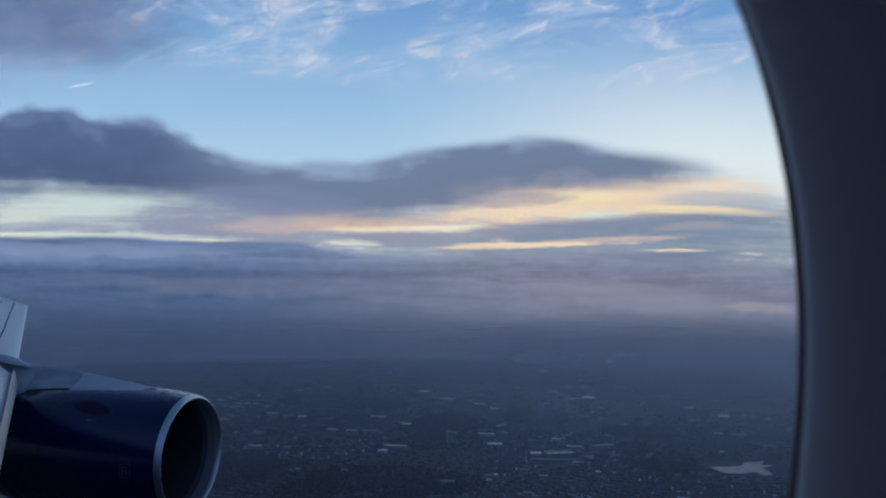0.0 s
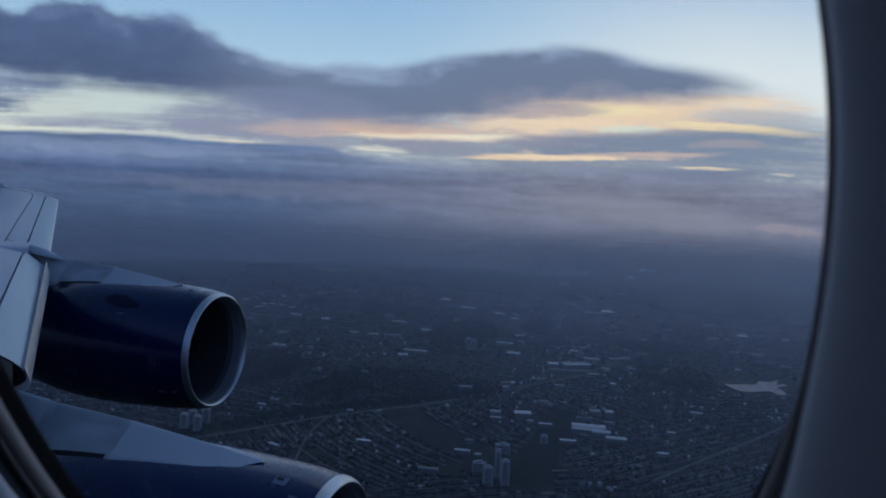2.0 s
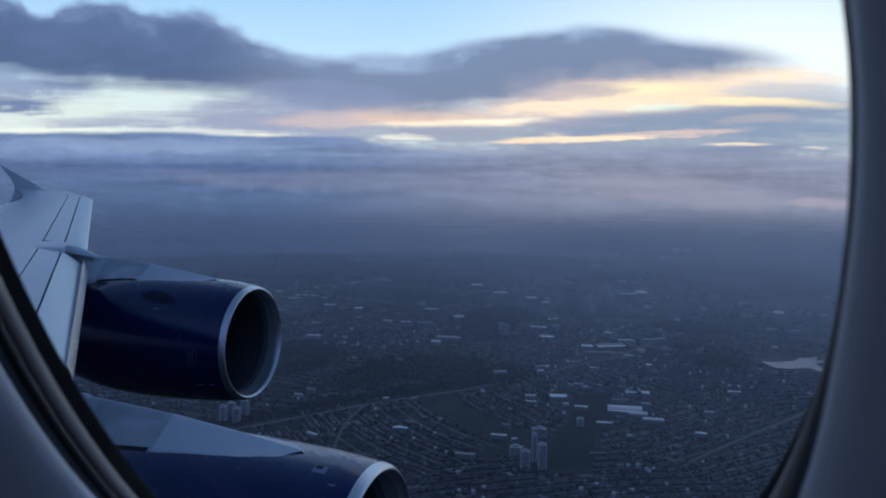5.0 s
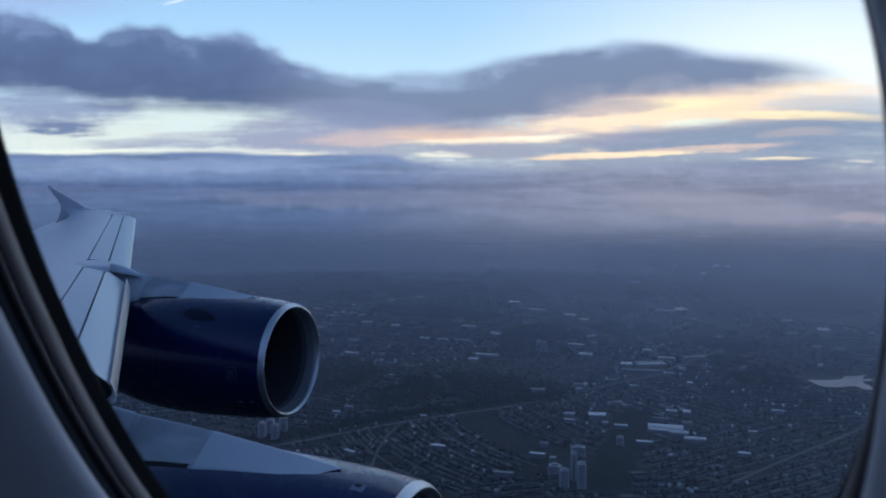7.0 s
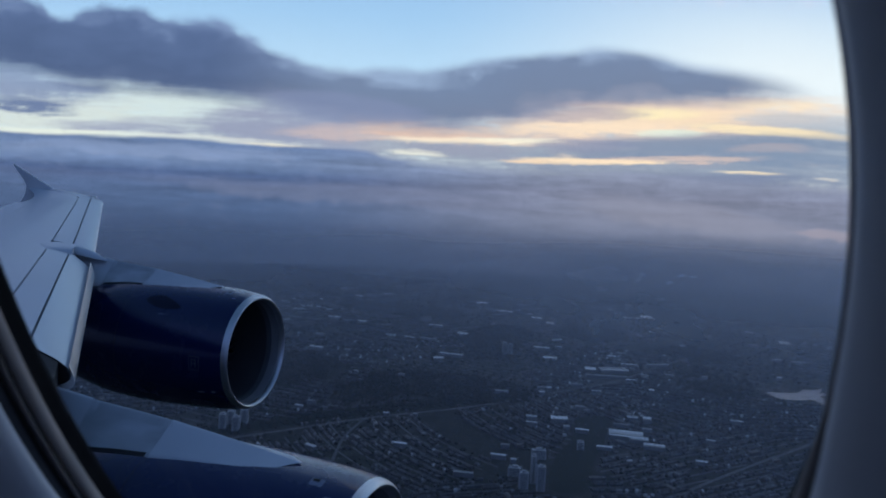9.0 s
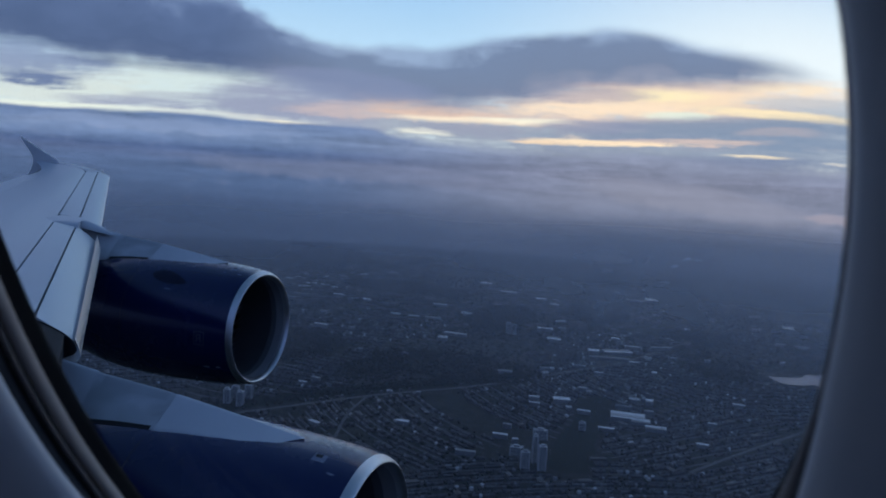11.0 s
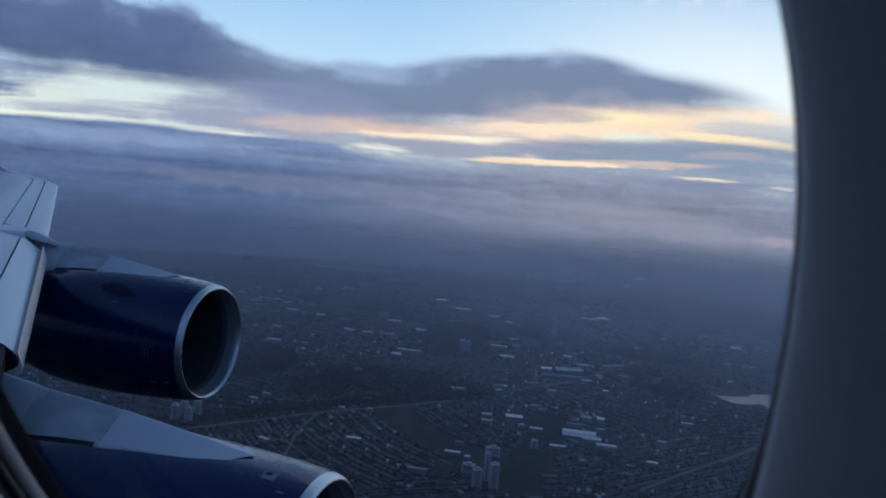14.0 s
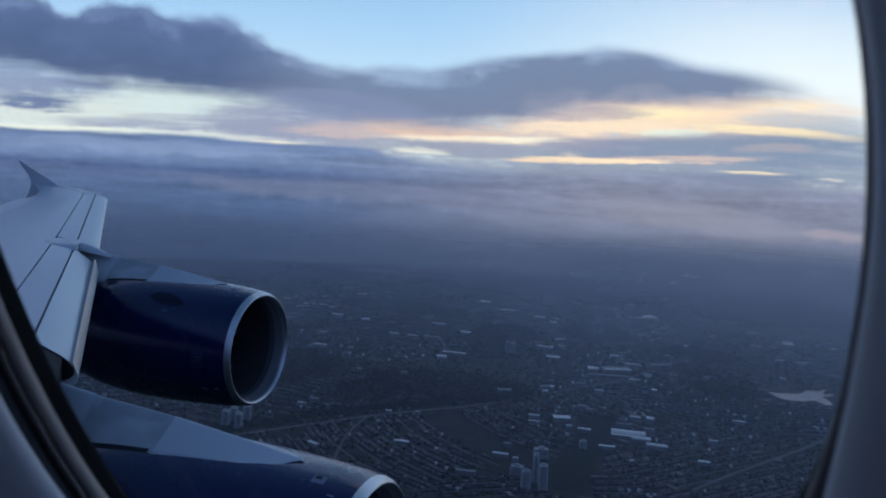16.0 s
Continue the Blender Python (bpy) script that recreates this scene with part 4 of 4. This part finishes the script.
    cowl_patch("panel_joint", -3.92, -3.90, 24, 165, DARK_MARK, cowl, nx=1, na=40)
    return cowl


def aircraft():
    plane = tagged(new("airliner"), "airliner with a white swept wing and two deep blue engines", "aircraft")
    build_wing(plane)
    for x, y, z in ((-13.19, 22.8, -6.10), (-4.74, 12.0, -7.02)):
        build_engine(plane, pose(x, y, z, 0, 0.2, -0.8))
    # the fixed shoulder between the slats, with a blunt front, a long tail and a nose running down onto the pylon
    bm = bmesh.new()
    rings = []
    for i in range(15):
        t = i / 14
        c = 0.085 + 0.165 * t
        lift = 0.02 + 0.15 * (1 - t) ** 1.2
        half = 0.70 * (1 - 0.85 * (max(0.0, t - 0.6) / 0.4) ** 1.5)
        ring = []
        for k in range(-6, 7):
            u = k / 6
            q = wing_point(22.44 + half * u, c, True)
            ring.append(Vector((q.x - 0.10 * abs(u), q.y, q.z - 0.01 + lift * (1 - abs(u) ** 5))))
        low = [Vector((q.x, q.y, q.z - 0.34)) for q in reversed(ring)]
        rings.append(ring + low)
    loft(bm, rings, cap=(True, True))
    shade_smooth(part("pylon_shoulder", bm, WHITE_PAINT, plane, "fixed white shoulder between the slats"), 45)
    bm = bmesh.new()
    rings = []
    for i in range(15):
        t = i / 14
        base = wing_point(22.68, 0.09, True)
        x = base.x + 1.35 * t
        w = 0.30 * (1 - t ** 1.8) + 0.015
        z = base.z + 0.05 - 0.20 * t ** 1.2
        rings.append([Vector((x, 22.70 - 0.06 * t + w * math.cos(math.pi * k / 14), z - 0.16 + (0.20 * (1 - t ** 2) + 0.03) * math.sin(math.pi * k / 14))) for k in range(15)])
    loft(bm, rings, closed=False)
    part("pylon_nose", bm, WHITE_PAINT, plane, "pale rounded nose fairing above the pylon", smooth=True)


# ---- the land below ----
def shed(x, y, turn, length, width, height, bays=1):
    """A low commercial building with pitched sheet roofs."""
    ob = tagged(new("warehouse"), "large pale-roofed warehouse among dark houses", "warehouse", "warehouses")
    ob.matrix_world = pose(x, y, GROUND, 0, 0, turn)
    bm = bmesh.new()
    box(bm, -length / 2, length / 2, -width / 2, width / 2, -1, height)
    part("wall", bm, SHED_WALL, ob)
    for k in range(bays):
        w = width / bays
        y0 = -width / 2 + k * w
        bm = bmesh.new()
        ridge = height + w * 0.10
        loft(bm, [[Vector((sx * (length / 2 + 0.6), y0 - 0.3 + 0.01 * k, height + 0.05)), Vector((sx * (length / 2 + 0.6), y0 + w / 2, ridge)), Vector((sx * (length / 2 + 0.6), y0 + w - 0.3, height + 0.05))] for sx in (-1, 1)], cap=(True, True))
        part("roof", bm, SHED_ROOF, ob)
    return ob


def tower(x, y, turn, width, depth, height, floors, label):
    ob = tagged(new("tower_block"), label, "tower block", "tower blocks")
    ob.matrix_world = pose(x, y, GROUND, 0, 0, turn)
    bm = bmesh.new()
    box(bm, -width / 2, width / 2, -depth / 2, depth / 2, -1, height)
    box(bm, -width / 4, width / 4, -depth / 4, depth / 4, height, height + 4)
    part("wall", bm, CONCRETE, ob)
    step = height / floors
    for k in range(floors):
        z = k * step + step * 0.35
        bm = bmesh.new()
        box(bm, -width / 2 - 0.15, width / 2 + 0.15, -depth / 2 - 0.15, depth / 2 + 0.15, z, z + step * 0.42)
        part("window_band", bm, TOWER_GLASS, ob)
    bm = bmesh.new()
    for sx in (-1, 1):
        for sy in (-1, 1):
            box(bm, sx * width / 2 - 1.2, sx * width / 2 + 1.2, sy * depth / 2 - 1.2, sy * depth / 2 + 1.2, 0, height + 1)
    part("corner_piers", bm, CONCRETE, ob)
    return ob


RESERVED = []   # (x, y, radius) kept free of houses


def flat_patch(name, points, z, material, label, category):
    bm = bmesh.new()
    line = smooth_line(points + [points[0]], 5)[:-1]
    top = [bm.verts.new((x, y, GROUND + z)) for x, y in line]
    bm.faces.new(top)
    bmesh.ops.triangulate(bm, faces=bm.faces)
    return tagged(part(name, bm, material), label, category, kind="structure")


def band(name, points, width, z, material, label, category):
    bm = bmesh.new()
    line = smooth_line(points, 8)
    left, right = [], []
    for i, (x, y) in enumerate(line):
        a, b = line[max(i - 1, 0)], line[min(i + 1, len(line) - 1)]
        d = Vector((b[0] - a[0], b[1] - a[1])).normalized()
        left.append(Vector((x - d.y * width / 2, y + d.x * width / 2, GROUND + z)))
        right.append(Vector((x + d.y * width / 2, y - d.x * width / 2, GROUND + z)))
    loft(bm, [left, right], closed=False)
    return tagged(part(name, bm, material), label, category, kind="structure")


# commercial roofs by district: x, y, turn, length, width, height, bays
FACTORY = ((-114, 1774, 6, 73, 45, 9, 6), (-85, 1757, 6, 39, 29, 8, 3), (-51, 1723, 6, 43, 21, 8, 3), (-111, 1910, 6, 25, 19, 9, 2), (-77, 1913, 6, 17, 26, 9, 3),
    (-131, 1844, 6, 35, 10, 8, 1), (-73, 1834, 6, 21, 10, 8, 1), (-149, 1673, 8, 32, 10, 7, 1))
DEPOT = ((-202, 2377, 24, 82, 39, 9, 3), (-163, 2458, 10, 46, 24, 9, 2), (-83, 2503, 32, 71, 15, 9, 1), (-212, 2289, 12, 115, 16, 8, 1), (-145, 2273, 10, 23, 10, 8, 1),
    (-266, 2353, 15, 30, 28, 8, 1), (-202, 2615, 5, 30, 20, 8, 1), (-225, 2556, 5, 26, 13, 8, 1), (-43, 2392, 10, 24, 11, 8, 1), (53, 2420, 10, 17, 12, 8, 1))
MARKET_TOWN = ((-355, 2072, 20, 24, 18, 10, 2), (-337, 2073, 20, 9, 22, 11, 1), (-347, 2029, 20, 15, 13, 9, 1), (-276, 2155, 10, 31, 10, 8, 1), (-219, 2110, 5, 23, 10, 8, 1),
    (-83, 2189, 5, 14, 14, 8, 1), (-237, 1936, 12, 23, 15, 10, 2), (-218, 1919, 12, 14, 11, 9, 1), (-208, 1761, 5, 28, 10, 9, 1), (-269, 1825, 15, 38, 24, 9, 2),
    (-244, 1773, 15, 13, 16, 8, 1), (-330, 1808, 8, 24, 17, 9, 2), (-321, 1767, 5, 24, 10, 8, 1))
NEAR_SHEDS = ((-340, 1524, 5, 30, 10, 9, 2), (-341, 1589, 5, 17, 10, 9, 1), (-307, 1513, 20, 11, 10, 9, 1), (-377, 1405, 8, 37, 10, 9, 1), (-540, 1507, 3, 26, 10, 8, 1),
    (-641, 1686, 15, 13, 10, 8, 1), (-579, 1709, 10, 9, 10, 8, 1), (-831, 1692, 3, 21, 11, 9, 1), (-840, 1646, 3, 19, 10, 9, 1), (-696, 1420, -20, 26, 10, 7, 1),
    (123, 1995, 3, 29, 12, 8, 1), (63, 1814, 3, 19, 10, 8, 1), (44, 1665, 3, 22, 10, 8, 1))
AFT_SHEDS = ((-1076, 2211, 3, 42, 18, 9, 2), (-982, 2229, 3, 17, 12, 9, 1), (-1154, 2393, 3, 26, 27, 9, 1), (-849, 1991, 20, 12, 14, 12, 1), (-734, 2033, 5, 16, 10, 8, 1),
    (-696, 2248, 10, 27, 27, 12, 1), (-738, 2645, 5, 35, 29, 9, 1), (-868, 2747, 5, 49, 16, 8, 1), (-1123, 2675, 5, 29, 16, 8, 1), (-682, 2331, 3, 69, 17, 8, 1),
    (-445, 1994, 15, 35, 13, 8, 1), (-818, 2516, 5, 49, 20, 8, 1))
FAR_SHEDS = ((-1604, 3897, 3, 178, 51, 10, 2), (-1563, 4035, 3, 103, 36, 10, 1), (-296, 4470, 3, 94, 48, 10, 2), (-714, 3169, 3, 60, 25, 9, 1), (-570, 3100, 3, 40, 29, 9, 2),
    (-499, 3013, 3, 30, 27, 9, 1), (-224, 3310, 3, 70, 16, 9, 1), (-167, 3373, 3, 52, 55, 8, 2), (-448, 2561, 5, 52, 20, 9, 2), (-401, 2605, 5, 23, 14, 9, 1),
    (-398, 2435, 5, 42, 30, 9, 2), (98, 3902, 3, 110, 43, 9, 1))
FORWARD_SHEDS = ((325, 3090, 5, 35, 56, 9, 1), (341, 2781, 5, 40, 15, 8, 1), (278, 2784, 5, 28, 15, 8, 1), (71, 3095, 5, 18, 18, 8, 1), (216, 2997, 5, 30, 17, 8, 1),
    (261, 2517, 5, 14, 13, 8, 1), (568, 3524, 5, 45, 37, 8, 1), (-850, 3327, 3, 44, 23, 8, 1), (-1246, 2699, 3, 42, 17, 8, 1))
RAIL = [(-983, 1258), (-795, 1494), (-676, 1643), (-577, 1746), (-514, 1807), (-406, 1937), (-292, 2107), (-177, 2275), (-51, 2570), (103, 2876)]
GREEN_BELT = [(-1013, 1296), (-823, 1547), (-699, 1697), (-596, 1802), (-485, 1908), (-386, 2015)]
MAIN_ROAD = [(24, 1514), (75, 1600), (165, 1743), (254, 1879), (370, 2075), (492, 2262)]
SIDE_ROAD = [(-614, 1328), (-663, 1503), (-676, 1643)]
LAKE = [(210, 2351), (229, 2309), (251, 2287), (292, 2296), (326, 2320), (344, 2292), (366, 2300), (361, 2345), (352, 2372), (383, 2402), (376, 2418), (355, 2404), (370, 2461), (343, 2432), (315, 2428), (298, 2383), (259, 2363), (233, 2353)]
TOWN_PARK = [(-238, 1864), (-166, 1909), (-155, 1732), (-160, 1585), (-146, 1439), (-218, 1413), (-235, 1592), (-221, 1708)]
WOODS = ((-585, 2001, 236, 134), (-756, 1837, 84, 112), (-625, 2686, 116, 213), (-1047, 1971, 140, 190), (86, 2319, 108, 77), (-1094, 3013, 271, 130), (-330, 2923, 122, 150), (31, 2755, 129, 91))     # x, y, half sizes


def landscape():
    flat_patch("water", LAKE, 1.2, WATER, "pale still lake reflecting the evening sky", "lake")
    RESERVED.append((300, 2370, 110))
    flat_patch("park", TOWN_PARK, 0.7, PARK_GRASS, "dark grassy park between the houses", "park")
    for y in range(1420, 1900, 40):
        RESERVED.append((-192, y, 48))
    band("road", MAIN_ROAD, 8, 0.9, STREET, "main road running straight through the suburbs", "road")
    band("road", SIDE_ROAD, 6, 0.95, STREET, "side road crossing under the railway", "road")
    band("railway", RAIL, 10, 0.9, BALLAST, "railway line through the suburbs", "railway")
    band("green_belt", GREEN_BELT, 60, 0.5, PARK_GRASS, "dark belt of trees and grass", "park")
    for district in (FACTORY, DEPOT, MARKET_TOWN, NEAR_SHEDS, AFT_SHEDS, FAR_SHEDS, FORWARD_SHEDS):
        for x, y, turn, ln, wd, h, bays in district:
            shed(x, y, turn, ln, wd, h, bays)
            RESERVED.append((x, y, max(ln, wd) * 0.6))
    for x, y, turn, w, d, h, fl, lab in (
            (-252, 1432, 15, 8, 13, 50, 16, "slender pale concrete tower block beside a park"), (-232, 1400, 15, 13, 13, 44, 14, "pale grey concrete tower block in the town centre"),
            (-266, 1560, 15, 26, 12, 18, 6, "broad pale office block in the town centre"), (-262, 1395, 15, 15, 11, 30, 10, "lower slab block beside the taller towers"),
            (-196, 1652, 10, 12, 12, 16, 5, "squat office block beside the park"), (-290, 1450, 5, 22, 14, 16, 5, "low office block in the town centre"),
            (-917, 1453, 20, 13, 13, 30, 10, "pale block of flats in a cluster"), (-914, 1480, 20, 13, 13, 30, 10, "pale block of flats in a cluster"), (-884, 1450, 20, 13, 13, 30, 10, "pale block of flats in a cluster"), (-894, 1500, 20, 13, 13, 30, 10, "pale block of flats in a cluster"),
            (-545, 2450, 15, 14, 12, 34, 11, "distant grey tower block"), (-528, 2456, 15, 12, 12, 30, 10, "distant grey tower block")):
        tower(x, y, turn, w, d, h, fl, lab)
        RESERVED.append((x, y, 20))


def near_line(x, y, line, dist):
    for (ax, ay), (bx, by) in zip(line, line[1:]):
        dx, dy = bx - ax, by - ay
        t = max(0, min(1, ((x - ax) * dx + (y - ay) * dy) / (dx * dx + dy * dy)))
        if (x - ax - t * dx) ** 2 + (y - ay - t * dy) ** 2 < dist * dist:
            return True
    return False


def houses():
    """Terraces along gently bending streets, in districts with parks between them."""
    rnd = random.Random(7)
    centres = [(rnd.uniform(-4000, 1900), rnd.uniform(900, 4500), rnd.uniform(-0.8, 1.0), rnd.uniform(-1, 1) * 0.0007, rnd.random()) for _ in range(150)]
    verts, faces = [], []
    town_verts, town_faces = [], []
    street_verts, street_faces = [], []
    tree_spots = []

    def prism(x, y, ang, ln, dp, h, rise, verts=verts, faces=faces):
        c, s = math.cos(ang), math.sin(ang)
        b = len(verts)
        for u, v, z in ((-1, -1, 0), (1, -1, 0), (1, 1, 0), (-1, 1, 0), (-1, -1, h), (1, -1, h), (1, 1, h), (-1, 1, h)):
            px, py = u * ln / 2, v * dp / 2
            verts.append((x + c * px - s * py, y + s * px + c * py, GROUND - 0.5 + z))
        for u in (-1, 1):
            px = u * ln / 2
            verts.append((x + c * px, y + s * px, GROUND - 0.5 + h + rise))
        faces.extend(tuple(b + i for i in f) for f in ((0, 1, 5, 4), (2, 3, 7, 6), (1, 2, 6, 9, 5), (3, 0, 4, 8, 7), (4, 5, 9, 8), (6, 7, 8, 9)))

    def free(x, y):
        if any((x - rx) ** 2 + (y - ry) ** 2 < rr * rr for rx, ry, rr in RESERVED):
            return False
        if any(((x - wx) / hx) ** 2 + ((y - wy) / hy) ** 2 < 1 + 0.5 * noise.noise(Vector((x * 0.012, y * 0.012, 9.0))) for wx, wy, hx, hy in WOODS):
            return False
        return not (near_line(x, y, SIDE_ROAD, 8) or near_line(x, y, GREEN_BELT, 36) or near_line(x, y, MAIN_ROAD, 12) or near_line(x, y, RAIL, 14))

    def pave(cx, cy, c, s, v, bow, reach):
        """A pale street between two rows of houses, as far as its district goes."""
        step = 34
        for k in range(-(reach // step), reach // step):
            ends = []
            for u in (k * step, (k + 1) * step):
                for off in (-2.3, 2.3):
                    w = v + bow * u * u + off
                    ends.append((cx + c * u - s * w, cy + s * u + c * w, GROUND + 0.6))
            x, y = ends[0][:2]
            if not (1120 < math.hypot(x, y) < 3400 and -1.05 * y < x < 0.5 * y + 60 and free(x, y)):
                continue
            own = min(centres, key=lambda q: (q[0] - x) ** 2 + (q[1] - y) ** 2)
            if own[0] == cx and own[1] == cy:
                b = len(street_verts)
                street_verts.extend(ends)
                street_faces.append((b, b + 2, b + 3, b + 1))

    for cx, cy, ang, bow, style in centres:
        reach = 340
        c, s = math.cos(ang), math.sin(ang)
        far = math.hypot(cx, cy) > 2600
        v, side = -reach, 0
        while v < reach:
            u = -reach + rnd.uniform(0, 30)
            side = 1 - side
            v += (11.5 if side else 20) * (1.35 if far else 1) * (0.9 + 0.4 * style)
            run = rnd.randint(5, 14)
            if not side and math.hypot(cx, cy) < 3300:
                pave(cx, cy, c, s, v - 10 * (0.9 + 0.4 * style), bow, reach)
            while u < reach:
                ln = rnd.uniform(5.2, 6.4) if not far else rnd.uniform(14, 44)
                run -= 1
                if run < 0:
                    u += rnd.choice((6, 9, 16, 30)) * (1.4 if far else 1)
                    run = rnd.randint(4, 16) if not far else rnd.randint(1, 4)
                u += ln + (0.15 if not far else rnd.choice((1, 3, 8)))
                w = v + bow * u * u
                x, y = cx + c * u - s * w, cy + s * u + c * w
                d = math.hypot(x, y)
                if not (1120 < d < 4560) or not (-1.05 * y < x < 0.5 * y + 60):
                    continue
                own = min(centres, key=lambda q: (q[0] - x) ** 2 + (q[1] - y) ** 2)
                if own[0] != cx or own[1] != cy:
                    continue
                green = noise.noise(Vector((x * 0.0026, y * 0.0026, 3.0))) + 0.35 * noise.noise(Vector((x * 0.011, y * 0.011, 5.0)))
                if not free(x, y):
                    continue
                town = noise.noise(Vector((x * 0.0031, y * 0.0022, 11.0))) + 0.5 * noise.noise(Vector((x * 0.014, y * 0.010, 8.0)))
                kind = (town_verts, town_faces) if town > 0.12 else (verts, faces)
                if green > 0.10:
                    if rnd.random() < (0.35 if not far else 1.0):
                        tree_spots.append((x + rnd.uniform(-10, 10), y + rnd.uniform(-10, 10)))
                    continue
                turn = ang + math.atan(2 * bow * u)
                lot = rnd.random()
                if lot < 0.14:
                    tree_spots.append((x, y))
                elif lot < 0.15:
                    prism(x, y, turn + rnd.choice((0, 0, 1.57)), rnd.uniform(16, 34), rnd.uniform(8, 12), rnd.uniform(5, 9), rnd.uniform(0.3, 1.5), *kind)
                else:
                    prism(x, y, turn, ln, rnd.uniform(6, 7.5), rnd.uniform(3.8, 5.2), rnd.uniform(1.5, 2.3), *kind)
                if rnd.random() < 0.10:
                    tree_spots.append((x - s * 9 + rnd.uniform(-3, 3), y + c * 9 + rnd.uniform(-3, 3)))
    ob = mesh_object("streets", street_verts, street_faces, STREET)
    tagged(ob, "pale narrow streets between the rows of houses", "streets", kind="stuff")
    ob = mesh_object("house_rows", verts, faces, ROOFS)
    tagged(ob, "rows of small terraced houses with slate and tile roofs", "houses", kind="stuff")
    ob = mesh_object("town_houses", town_verts, town_faces, TOWN_ROOFS)
    tagged(ob, "denser town blocks with paler mixed roofs", "houses", kind="stuff")
    # trees: lumpy low crowns, thousands, as one sheet of stuff
    tv, tf = [], []
    base = bmesh.new()
    bmesh.ops.create_icosphere(base, subdivisions=1, radius=1.0)
    bv = [tuple(q.co) for q in base.verts]
    bf = [[q.index for q in f.verts] for f in base.faces]
    base.free()
    rnd.shuffle(tree_spots)
    spots = [p for p in tree_spots if free(*p)][:21000]
    for wx, wy, hx, hy in WOODS:
        for _ in range(int(hx * hy / 28)):
            a, q = rnd.uniform(0, 2 * math.pi), math.sqrt(rnd.random())
            spots.append((wx + hx * q * math.cos(a), wy + hy * q * math.sin(a)))
    for line in (GREEN_BELT,):
        for x, y in smooth_line(line, 40):
            for _ in range(3):
                spots.append((x + rnd.uniform(-30, 30), y + rnd.uniform(-30, 30)))
    for x, y in spots:
        for _ in range(1):
            r = rnd.uniform(2.2, 4.6) * (1 if math.hypot(x, y) < 2400 else 1.5)
            b = len(tv)
            px, py = x + rnd.uniform(-6, 6), y + rnd.uniform(-6, 6)
            for vx, vy, vz in bv:
                k = r * rnd.uniform(0.7, 1.25)
                tv.append((px + vx * k, py + vy * k, GROUND + r * 0.75 + vz * k * 0.85))
            tf.extend([tuple(b + i for i in f) for f in bf])
    ob = mesh_object("trees", tv, tf, WOODLAND)
    tagged(ob, "dark bare trees among the houses", "trees", kind="stuff")


backdrop()
ground_sheet()
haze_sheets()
cabin()
aircraft()
landscape()
houses()
